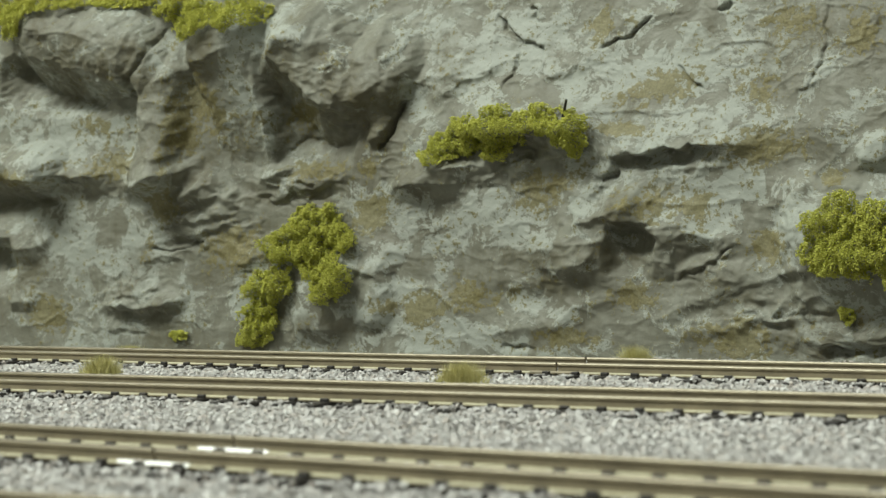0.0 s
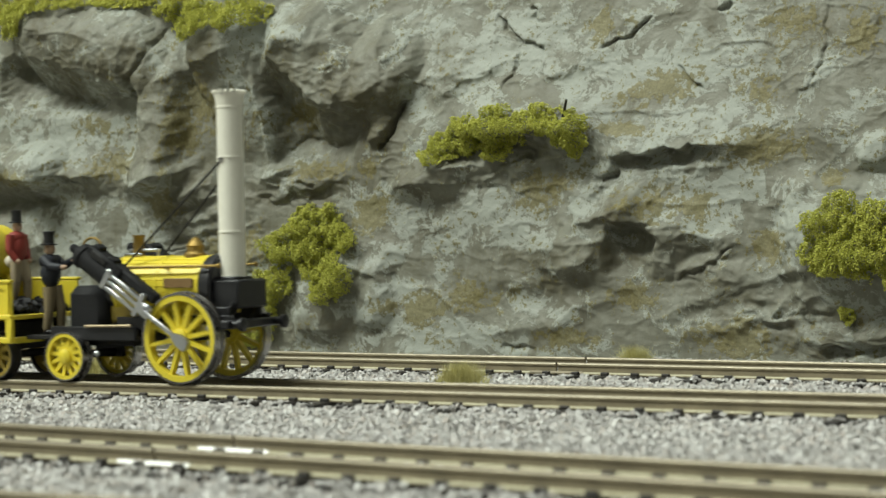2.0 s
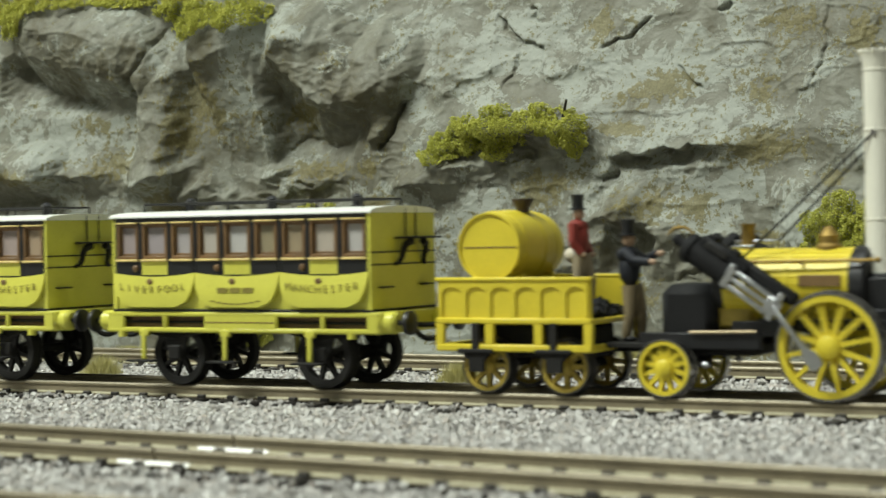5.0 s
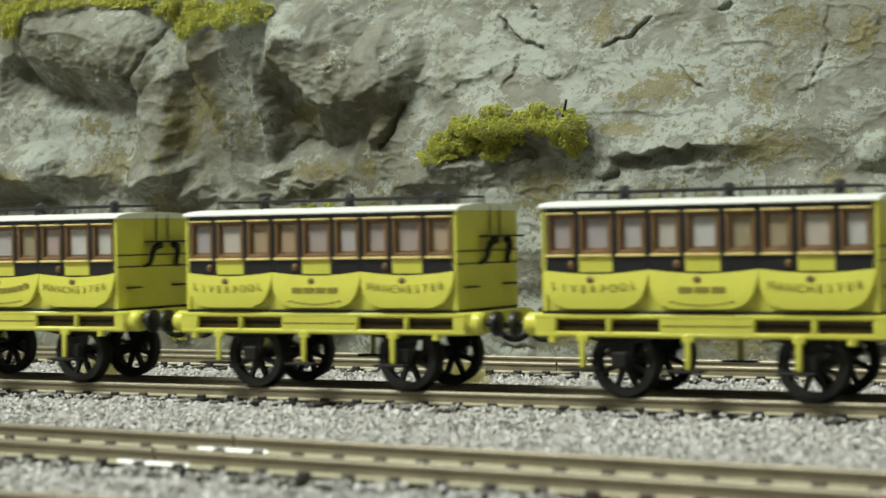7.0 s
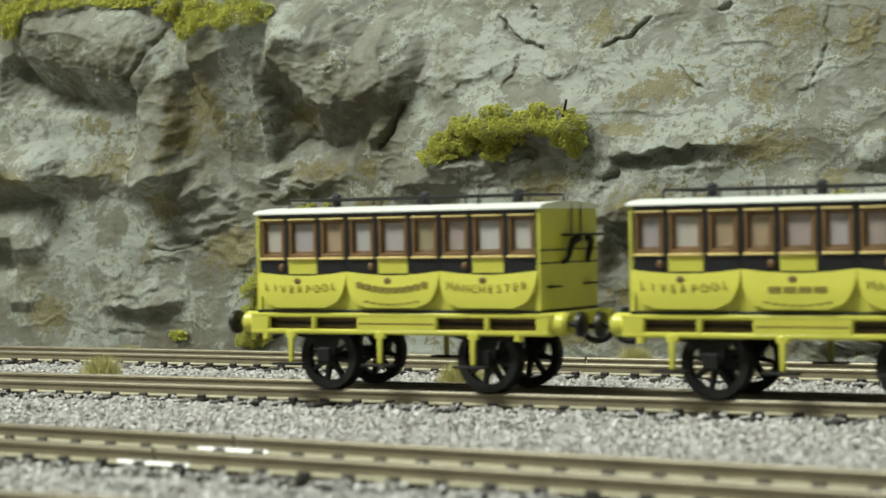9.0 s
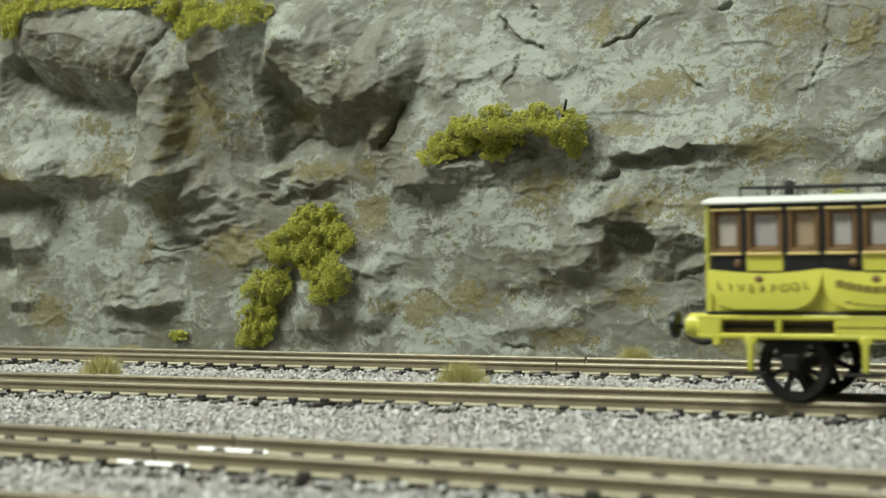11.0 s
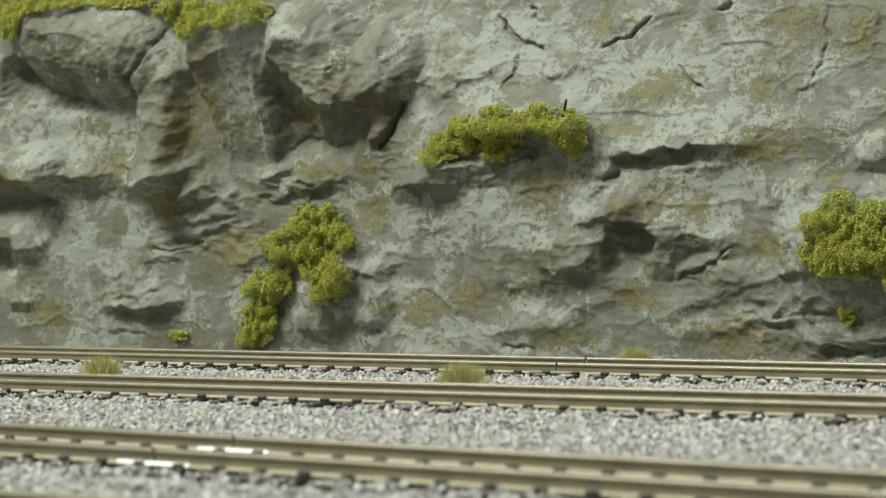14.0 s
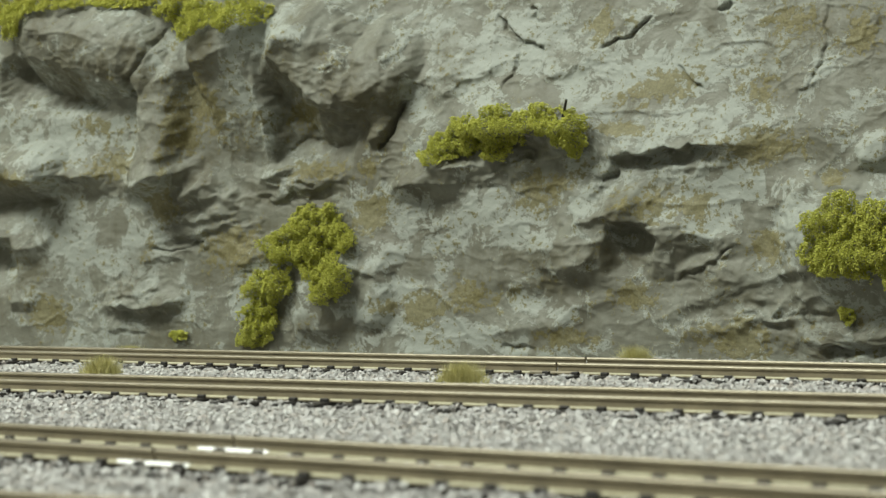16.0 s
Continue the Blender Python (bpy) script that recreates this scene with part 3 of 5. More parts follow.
def grass_tuft(x, y, w, d, h, seed, label):
    """Static grass: thin upright blades."""
    rng = np.random.default_rng(seed)
    n = int(w * d * 60)
    px, py = rng.normal(0, 0.42, n).clip(-1, 1) * w + x, rng.normal(0, 0.45, n).clip(-1, 1) * d + y
    tall = h * rng.uniform(0.5, 1.1, n) * np.exp(-((px - x) / w) ** 2 * 0.8)
    dx, dy = rng.normal(0, 0.35, n), rng.normal(0, 0.35, n)
    a = rng.uniform(0, math.pi, n)
    wx, wy = 0.07 * np.cos(a), 0.07 * np.sin(a)
    z0 = np.full(n, RT - 3.2)
    v = np.stack([np.stack([px - wx, py - wy, z0], 1), np.stack([px + wx, py + wy, z0], 1), np.stack([px - wy, py + wx, z0], 1),
                  np.stack([px + dx * tall, py + dy * tall, z0 + tall], 1)], 1)
    f = np.array([(0, 1, 3), (1, 2, 3), (2, 0, 3)])[None] + (np.arange(n) * 4)[:, None, None]
    me = sheet_mesh("grass_tuft", v.reshape(-1, 3) * MM, f.reshape(-1, 3), M_STRAW)
    return tagged(new("grass_tuft", me), label, "grass", "grass tufts")


grass_tuft(-99, 42, 5.5, 3.5, 5.0, 1, "pale straw-coloured grass tuft between the tracks")
grass_tuft(-2.8, 42, 6.0, 3.5, 5.2, 2, "pale straw-coloured grass tuft between the tracks")
grass_tuft(10, 103, 5, 3, 5.0, 3, "pale dry grass tuft at the rock foot")
grass_tuft(-142, 106, 8, 3, 2.6, 4, "pale dry grass tuft at the rock foot")

_foot = rock_surface(np.array([-17.1]), np.array([57.3]))[0]
_t = rod(bmesh.new(), tuple(_foot), (-14.5, _foot[1] - 3.0, 61.1 + RT), 0.45, 7, 0.32)
tagged(link_mesh("twig", _t, M_SLEEPER), "short black twig stuck in the rock", "twig")

# ---- railway tracks ----
TRACKS = [(73.26, -0.034), (0.0, 0.0), (-91.5, -0.068), (-152.6, 0.0)]   # y at x = 0 and slope of each track
PITCH = 7.1
RAIL = [(-0.95, -2.5), (0.95, -2.5), (0.95, -2.25), (0.28, -1.95), (0.28, -0.85), (0.55, -0.65), (0.55, -0.30), (0.45, -0.12), (0.34, -0.01), (0.2, 0.0), (-0.2, 0.0), (-0.34, -0.01), (-0.45, -0.12), (-0.55, -0.30), (-0.55, -0.65), (-0.28, -0.85), (-0.28, -1.95), (-0.95, -2.25)]


def rail_mesh(bm, x0, x1, y):
    prism(bm, [(a + y, b) for a, b in RAIL], x0, x1, "x")
    for f in bm.faces:
        zs = [v.co.z for v in f.verts]
        if min(zs) > -0.32:
            f.material_index = 1
        elif max(zs) < -1.9 and min(zs) > -2.4:
            f.material_index = 2
    return bm


def sleeper_mesh():
    bm = box(bmesh.new(), -1.3, 1.3, -15.2, 15.2, -4.2, -2.55, 0.15)
    for y in (-8.6, 8.6):
        for s in (-1, 1):
            box(bm, -0.9, 0.9, y + s * 1.05 - 0.45, y + s * 1.05 + 0.45, -2.6, -1.85, 0.15)
    return bm


def railway_track(y, slope, x0, x1, joints, label, phase=0.0, joiner=None):
    t = thing("railway_track", label, "railway track", "railway tracks", pose(0, y * MM, RT * MM, 0, 0, math.degrees(math.atan(slope))))
    for side, joint in zip((-8.6, 8.6), joints):
        cuts = [x0, x1] if joint is None else [x0, joint - 0.25, joint + 0.25, x1]
        for a, b in zip(cuts[::2], cuts[1::2]):
            part("rail", rail_mesh(bmesh.new(), a, b, side), [M_RAILSIDE, M_RAILHEAD, M_RAILFOOT], t, smooth=False)
        if joint is not None:
            bm = bmesh.new()
            for s in (-1, 1):
                prism(bm, [(side + s * 0.9, -2.25), (side + s * 1.0, -2.2), (side + s * 0.62, -1.82), (side + s * 0.36, -1.82)], joint - 6.5, joint + 6.5, "x")
            part("rail_joiner", bm, joiner or M_RAILSIDE, t, "metal rail joiner", False)
    first = part("sleeper", sleeper_mesh(), M_SLEEPER, t, smooth=False)
    xs = np.arange(math.ceil((x0 - phase) / PITCH), (x1 - phase) / PITCH) * PITCH + phase
    first.location.x = xs[0] * MM
    for x in xs[1:]:
        s = new("sleeper", first.data)
        s.parent, s.location = t, (x * MM, 0, 0)
    return t


railway_track(*TRACKS[0], -330, 240, (9.1, 7.5), "railway track with brown weathered rails below the rock", 13.9)
railway_track(*TRACKS[1], -330, 520, (None, None), "railway track with brown weathered rails carrying the train", 3.2)
railway_track(*TRACKS[2], -160, 260, (28.5, 28.5), "railway track with brown weathered rails and bright joiners", 5.0, M_JOINER)
railway_track(*TRACKS[3], -90, 200, (None, None), "railway track with brown weathered rails at the baseboard edge", 0.0)


def ballast():
    """Loose granite chips over the baseboard, denser between the sleepers."""
    rng = np.random.default_rng(5)
    n = 105000
    y = rng.uniform(-165, 120, n)
    x = rng.uniform(0, 1, n)
    lo, hi = -104 - 0.925 * y, 108 - 0.28 * y
    x = lo + x * (hi - lo)
    keep = rng.uniform(0, 1, n) < (hi - lo) / 290
    z = RT - 3.35 + 1.0 * (fractal(x / 9, y / 9, 5, 3) - 0.5) + rng.uniform(-0.25, 0.25, n)
    for (ty, slope), phase in zip(TRACKS, (13.9, 3.2, 5.0, 0.0)):
        off = y - ty - slope * x
        near = np.abs(((x - phase) / PITCH + 0.5) % 1 - 0.5) * PITCH < 1.45
        on = (np.abs(off) < 15.4)
        bury = np.clip(4.5 * (fractal(x / 26, y / 30, 15, 3) - 0.42), 0.06, 0.8)
        keep &= ~(on & near & (rng.uniform(0, 1, n) > bury))
        keep &= ~(np.abs(np.abs(off) - 8.6) < 1.3)
        z = np.where(on, np.where(near, RT - 2.75, z + 0.1), z)
    c = np.stack([x, y, z], 1)[keep]
    wide = np.stack([rng.uniform(-560, 560, 26000), rng.uniform(-380, 118, 26000), np.full(26000, RT - 3.6)], 1)
    wide = wide[(wide[:, 0] < -110 - 0.925 * wide[:, 1]) | (wide[:, 0] > 114 - 0.28 * wide[:, 1]) | (wide[:, 1] < -170)]
    for ty, slope in TRACKS:
        wide = wide[np.abs(wide[:, 1] - ty - slope * wide[:, 0]) > 15.5]
    c = np.concatenate([c, wide])
    me = scatter_mesh("ballast", CUBE_V, CUBE_F, c, rng.uniform(0.42, 0.95, len(c)), M_BALLAST, rng, (0.55, 1.05))
    tagged(new("ballast", me), "loose pale grey granite ballast chips", "ballast", kind="stuff")


ballast()

# ---- train materials ----
M_GOLD = paint("rocket_yellow_paint", (0.74, 0.60, 0.045), 0.38, grain=0.07)
# grimy yellow, darkened for shade behind axle guards and under the boiler
M_GRIME_SHADE = paint("grimy_shaded_yellow_paint", (0.42, 0.31, 0.05), 0.5, grain=0.25)
M_PIPE = paint("dull_copper_pipe", (0.50, 0.40, 0.26), 0.45, 0.6, 0.12)
M_LEMON = paint("coach_yellow_paint", (0.66, 0.635, 0.095), 0.32, grain=0.06)
M_BLACK = paint("black_paint", (0.012, 0.012, 0.014), 0.42, grain=0.2)
M_IRON = paint("blackened_iron", (0.016, 0.015, 0.014), 0.7, grain=0.25, spec=0.3)
M_MATT = paint("matt_black_paint", (0.012, 0.012, 0.013), 0.75, grain=0.25, spec=0.25)
M_STEEL = paint("turned_steel", (0.42, 0.41, 0.40), 0.28, 1.0, 0.12)
M_TYRE = paint("worn_steel_tyre", (0.36, 0.35, 0.34), 0.25, 1.0, 0.15)
M_DARKSTEEL = paint("dull_wheel_steel", (0.10, 0.095, 0.09), 0.38, 0.8, 0.2)
M_SILVER = paint("silver_plated", (0.60, 0.61, 0.63), 0.36, 1.0, 0.06)
M_CREAM = paint("cream_white_paint", (0.78, 0.76, 0.66), 0.42, grain=0.04)
M_ROOF = paint("white_roof_paint", (0.84, 0.85, 0.80), 0.4, grain=0.03)
M_BRASS = paint("old_brass", (0.30, 0.20, 0.055), 0.5, 0.7, 0.15)
M_PLATE = paint("brown_name_plate", (0.20, 0.12, 0.045), 0.5, grain=0.2)
M_FUNNEL = paint("dark_brown_paint", (0.05, 0.032, 0.02), 0.6, grain=0.2)
M_WOOD = paint("varnished_brown_wood", (0.185, 0.105, 0.045), 0.4, grain=0.2, scale=400)
M_GILT = paint("gilt_window_sill", (0.80, 0.62, 0.24), 0.4, grain=0.08)
M_CLOTH = paint("mauve_seat_cloth", (0.34, 0.26, 0.24), 0.85, grain=0.15)
M_TRIM = paint("pale_compartment_lining", (0.62, 0.57, 0.48), 0.75, grain=0.1)
M_COAL = grain_material("coal", [(0.0, (0.008, 0.008, 0.008)), (1.0, (0.03, 0.03, 0.032))], 0.5)
M_LETTER = paint("brown_lettering", (0.27, 0.225, 0.045), 0.5, grain=0.1)
M_RED = paint("red_coat_paint", (0.26, 0.035, 0.025), 0.6)
M_NAVY = paint("navy_coat_paint", (0.012, 0.014, 0.022), 0.6)
M_KHAKI = paint("khaki_trouser_paint", (0.23, 0.18, 0.10), 0.65)
M_BUFF = paint("buff_trouser_paint", (0.34, 0.28, 0.19), 0.65)
M_SKIN = paint("flesh_paint", (0.45, 0.30, 0.20), 0.55)
M_BEIGE = paint("beige_cloth_paint", (0.55, 0.50, 0.40), 0.65)


def glass_material():
    m, nt, b = nodes_of("coach_window_glass")
    info = nt.nodes.new("ShaderNodeObjectInfo")
    tint = ramp(nt, info.outputs["Random"], [(0.0, (0.60, 0.50, 0.46)), (0.3, (0.56, 0.50, 0.52)), (0.55, (0.78, 0.77, 0.74)), (0.75, (0.62, 0.48, 0.34)), (1.0, (0.50, 0.44, 0.30))])
    nt.links.new(tint, b.inputs["Base Color"])
    b.inputs["Roughness"].default_value = 0.12
    b.inputs["Transmission Weight"].default_value = 0.55
    b.inputs["IOR"].default_value = 1.45
    return m


M_GLASS = glass_material()


# ---- wheels ----
def ring(bm, r0, r1, y0, y1, steps=40, mat=0):
    """A ring round the y axis."""
    loops = []
    for r, y in ((r0, y0), (r1, y0), (r1, y1), (r0, y1)):
        loops.append([bm.verts.new((r * math.cos(2 * math.pi * i / steps), y, r * math.sin(2 * math.pi * i / steps))) for i in range(steps)])
    for a, b in zip(loops, loops[1:] + loops[:1]):
        for i in range(steps):
            bm.faces.new((a[i], a[(i + 1) % steps], b[(i + 1) % steps], b[i])).material_index = mat
    return bm


def wheel(parent, x, y, r, spokes, body, tyre, rim=0.9, tread=0.8, thick=1.1, hub=1.4):
    """Spoked wheel that rolls on the rail: rim, hub and spokes, with the tyre and its flange as a sub-part."""
    out = -1 if y < 0 else 1
    bm = ring(bmesh.new(), r - tread - rim, r - tread, -1.0, 1.0)
    lathe(bm, [(hub * 0.6, -1.5), (hub, -1.15), (hub, 1.15), (hub * 0.6, 1.5)], "y", steps=20)
    w = part("wheel", bm, body, parent)
    w.location = (x * MM, y * MM, r * MM)
    bm = ring(bmesh.new(), r - tread, r, -1.1, 1.1, 48)
    ring(bm, r - tread, r + 0.35, -out * 1.1, -out * 1.6, 48)
    part("tyre", bm, tyre, w)
    s = prism(bmesh.new(), [(hub * 0.8, -0.52), (r - tread - rim * 0.5, -0.30), (r - tread - rim * 0.5, 0.30), (hub * 0.8, 0.52)], -thick / 2, thick / 2, "y")
    first = part("spoke", s, body, w, smooth=False)
    for i in range(1, spokes):
        k = new("spoke", first.data)
        k.parent, k.rotation_euler = w, (0, 2 * math.pi * i / spokes, 0)
    w["radius"] = r * MM
    return w


def axle(parent, x, z, r=0.8):
    part("axle", rod(bmesh.new(), (x, -8, z), (x, 8, z), r), M_IRON, parent)


# ---- locomotive: origin under the chimney, at rail height ----
CYL_A, CYL_ANGLE, CRANK, ROD = Vector((-30.0, 0, 26.5)), 33.4, 2.6, 11.2
HUB_X, HUB_Z = -6.4, 8.95


def tilted(bm, y):
    bm.transform(Matrix.Translation((CYL_A.x, y, CYL_A.z)) @ Matrix.Rotation(radians(CYL_ANGLE), 4, "Y"))
    return bm


def locomotive():
    t = thing("steam_locomotive", "yellow early steam locomotive model with a tall white chimney", "locomotive")
    # boiler with separate lagging boards
    n, out = 30, []
    for i in range(n):
        a = 2 * math.pi * i / n
        for f, rr in ((0.04, 5.95), (0.10, 6.12), (0.90, 6.12), (0.96, 5.95)):
            b = a + f * 2 * math.pi / n
            out.append((rr * math.cos(b), 19.0 + rr * math.sin(b)))
    part("boiler", prism(bmesh.new(), out, -26, -4, "x"), M_GOLD, t, "yellow boiler with lagging boards", False)
    for x in (-25.6, -14.8, -4.6):
        part("boiler_band", lathe(bmesh.new(), [(5.9, x - 0.4), (6.22, x - 0.35), (6.22, x + 0.35), (5.9, x + 0.4)], "x", (0, 0, 19.0), 40), M_GOLD, t)
    part("backhead", lathe(bmesh.new(), [(5.4, -28.0), (6.0, -27.6), (6.0, -25.9)], "x", (0, 0, 19.0), 36), M_BLACK, t)
    part("smokebox_front", lathe(bmesh.new(), [(6.3, -4.0), (6.4, -3.8), (6.4, -1.6), (5.9, -1.2)], "x", (0, 0, 19.0), 40), M_BLACK, t, "black smokebox ring")
    bm = box(bmesh.new(), -3.7, 4.7, -5.0, 5.0, 14.6, 20.3, 0.4)
    box(bm, -2.9, 2.9, -3.2, 3.2, 20.0, 20.9, 0.3)
    part("smokebox", bm, M_BLACK, t, "black smokebox")
    # chimney
    part("chimney", lathe(bmesh.new(), [(2.95, 20.2), (2.75, 20.9), (2.62, 22), (2.62, 54.6)], "z", steps=40), M_CREAM, t, "tall cream-white chimney")
    for z in (29.7, 44.5, 54.4):
        part("chimney_band", lathe(bmesh.new(), [(2.6, z - 0.25), (2.74, z - 0.18), (2.74, z + 0.18), (2.6, z + 0.25)], "z", steps=40), M_CREAM, t)
    bm = lathe(bmesh.new(), [(2.6, 54.5), (2.7, 55.2), (2.95, 56.4), (3.2, 57.3), (2.9, 57.3), (2.4, 55.5)], "z", steps=48)
    for i in range(16):
        a = 2 * math.pi * i / 16
        ball(bm, (3.1 * math.cos(a), 3.1 * math.sin(a), 57.4), 0.42, 0.42, 0.5, 1)
    part("chimney_crown", bm, M_CREAM, t, "flared scalloped chimney crown")
    for s in (-1, 1):
        part("stay_rod", rod(bmesh.new(), (-0.4, s * 2.4, 44.0), (-22.6, s * 5.2, 23.4), 0.22), M_IRON, t, "thin black stay rod")
        part("stay_bracket", rod(bmesh.new(), (-0.4, s * 2.2, 44.0), (-0.4, s * 2.9, 44.0), 0.5), M_STEEL, t)
        bm = rod(bmesh.new(), (-24.5, s * 6.7, 22.9), (1.0, s * 6.3, 23.1), 0.26)
        for x in (-23, -12, -2):
            rod(bm, (x, s * 5.0, 22.5), (x, s * 6.6, 22.95), 0.24)
        ball(bm, (1.2, s * 6.3, 23.1), 0.55)
        part("handrail", bm, M_BRASS, t, "brass handrail")
        part("name_plate", box(bmesh.new(), -12.4, -5.2, s * 6.25 - 0.18, s * 6.25 + 0.18, 18.8, 20.7), M_PLATE, t, "brown name plate")
    # fittings on the boiler
    part("safety_valve", lathe(bmesh.new(), [(2.3, 24.6), (2.3, 25.4), (1.75, 25.9), (1.7, 26.9), (1.85, 27.1), (1.5, 27.5), (0.9, 28.4), (0.3, 28.8)], "z", (-9.0, 0, 0), 28), M_BRASS, t, "brass valve dome")
    part("safety_valve", lathe(bmesh.new(), [(1.5, 24.8), (1.2, 25.4), (1.15, 28.8), (1.3, 29.0), (1.3, 29.4)], "z", (-23.2, 0, 0), 24), M_BRASS, t, "brass valve pillar")
    bm = box(bmesh.new(), -25.6, -17.8, -0.5, 0.5, 26.0, 26.6)
    box(bm, -25.9, -21.5, -1.5, -0.9, 25.2, 25.7)
    rod(bm, (-18.4, 0, 24.6), (-18.4, 0, 26.4), 0.3)
    part("valve_lever", bm, M_SILVER, t, "silver valve lever")
    bm = bmesh.new()
    pts = [Vector((-35.8 + 2.6 * math.cos(a), 0.5, 26.6 + 2.4 * math.sin(a))) for a in np.linspace(0.25, 2.7, 9)]
    for a, b in zip(pts, pts[1:]):
        rod(bm, a, b, 0.28, 8)
    rod(bm, pts[0], (-31, 0.5, 22), 0.28, 8)
    part("steam_pipe", bm, M_BRASS, t, "curved brass steam pipe")
    # firebox, frames, footplate
    part("firebox", box(bmesh.new(), -37.2, -27.0, -6.8, 6.8, 8.4, 19.2, 1.7), M_MATT, t, "matt black firebox with rounded edges")
    part("firebox", box(bmesh.new(), -29.2, -21.0, -4.6, 4.6, 11.6, 15.6, 0.6), M_GRIME_SHADE, t, "yellow lower boiler casing")
    for s in (-1, 1):
        bm = box(bmesh.new(), -40.5, -18.6, s * 7.0 - 0.7, s * 7.0 + 0.7, 8.2, 11.0, 0.2)
        box(bm, -40.5, -33.0, s * 7.0 - 0.6, s * 7.0 + 0.6, 4.0, 9.0, 0.2)
        box(bm, -19.5, 4.5, s * 6.3 - 0.5, s * 6.3 + 0.5, 11.6, 13.4, 0.2)
        box(bm, -24.0, -15.0, s * 6.4 - 0.5, s * 6.4 + 0.5, 10.4, 13.0, 0.2)
        part("side_frame", bm, M_BLACK, t, "black frame bar")
        part("feed_pipe", rod(bmesh.new(), (-31.0, s * 8.1, 11.1), (-19.2, s * 8.1, 11.3), 0.3), M_PIPE, t, "brass feed pipe")
        part("axle_cap", ball(bmesh.new(), (-28.3, s * 7.9, 5.6), 0.75, 0.5, 0.6), M_SILVER, t, "bright axle cap")
        bm = box(bmesh.new(), -2.0, 3.0, s * 5.4 - 0.4, s * 5.4 + 0.4, 11.8, 15.0, 0.2)
        rod(bm, (0.5, s * 5.2, 12.0), (4.0, s * 5.2, 16.0), 0.4)
        part("smokebox_bracket", bm, M_BLACK, t)
    part("footplate", box(bmesh.new(), -46.6, -36.0, -8.0, 8.0, 8.3, 9.2), M_IRON, t, "black footplate")
    part("ash_pan", box(bmesh.new(), -33.0, -20.5, -5.5, 5.5, 7.0, 9.0, 0.3), M_IRON, t)
    part("buffer_beam", box(bmesh.new(), 3.2, 5.2, -9.2, 9.2, 10.8, 12.5, 0.3), M_BLACK, t, "black buffer beam")
    for y in (-7.2, 7.2):
        part("buffer", lathe(bmesh.new(), [(0.7, 5.0), (0.6, 6.5), (1.3, 6.8), (1.35, 7.6), (0.9, 7.9)], "x", (0, y, 11.7), 20), M_BLACK, t)
    rods, wheels = [], []
    for s in (-1, 1):
        # inclined cylinder with its guide, on the frame side
        bm = lathe(bmesh.new(), [(2.3, -0.4), (2.6, 0.0), (2.6, 1.0), (2.3, 1.1), (2.3, 8.0), (2.6, 8.1), (2.6, 9.2), (2.2, 9.5)], "x", (0, 0, -1.0), 24)
        box(bm, 1.6, 11.5, -1.8, 1.8, 0.6, 2.6, 0.4)
        box(bm, 2.4, 4.2, -1.3, 1.3, 2.4, 3.3, 0.3)
        box(bm, 6.8, 8.6, -1.3, 1.3, 2.4, 3.1, 0.3)
        rod(bm, (-2.2, 0, -1.0), (-0.2, 0, -1.0), 0.9)
        ball(bm, (-2.3, 0, -1.0), 1.0)
        cyl = part("cylinder", tilted(bm, s * 9.2), M_MATT, t, "black inclined cylinder")
        part("steam_chest_plate", tilted(box(bmesh.new(), 3.0, 7.4, -2.0, 2.0, 0.9, 2.2, 0.2), s * 9.25), M_IRON, cyl)
        part("cylinder_guide", tilted(box(bmesh.new(), 9.3, 20.8, -1.6, 0.9, 0.6, 2.7, 0.4), s * 8.9), M_MATT, t, "black guide plate")
        for z in (-2.3, -0.95, 0.4):
            bm = box(bmesh.new(), 8.8, 18.6, s * 1.9 - 0.4, s * 1.9 + 0.4, z - 0.42, z + 0.42)
            part("slide_bar", tilted(bm, s * 9.2), M_SILVER, t, "silver slide bar")
        bm = box(bmesh.new(), 18.2, 19.3, s * 1.9 - 0.6, s * 1.9 + 0.6, -3.2, 1.8)
        box(bm, 8.6, 9.8, s * 1.9 - 0.7, s * 1.9 + 0.7, -2.9, 1.4, 0.2)
        part("slide_bar_bracket", tilted(bm, s * 9.2), M_SILVER, t)
        # connecting rod: origin at the crank pin, running back along -x
        bm = box(bmesh.new(), -ROD, 0, -0.35, 0.35, -0.42, 0.42, 0.1)
        prism(bm, [(-2.4, -0.5), (-1.0, -1.15), (1.2, -1.3), (1.7, -0.4), (1.5, 0.9), (0.6, 1.3), (-1.0, 1.1), (-2.4, 0.5)], -0.5, 0.5, "y")
        c = part("connecting_rod", bm, M_SILVER, t, "silver connecting rod")
        rods.append((c, s))
        bm = box(bmesh.new(), -1.4, 1.4, -0.6, 0.6, -1.3, 1.3, 0.25)
        rod(bm, (0, -1.0, 0), (0, 1.0, 0), 0.8)
        h = part("crosshead", bm, M_SILVER, t, "silver crosshead")
        rods.append((h, s))
        wheels.append(wheel(t, HUB_X, s * 8.5, HUB_Z, 12, M_GOLD, M_TYRE, 1.1, 0.4, 1.2, 1.9))
        wheels.append(wheel(t, -35.4, s * 8.5, 5.0, 12, M_GOLD, M_TYRE, 0.75, 0.3, 1.0, 1.5))
    axle(t, HUB_X, HUB_Z)
    axle(t, -35.4, 5.0)
    return t, wheels, rods


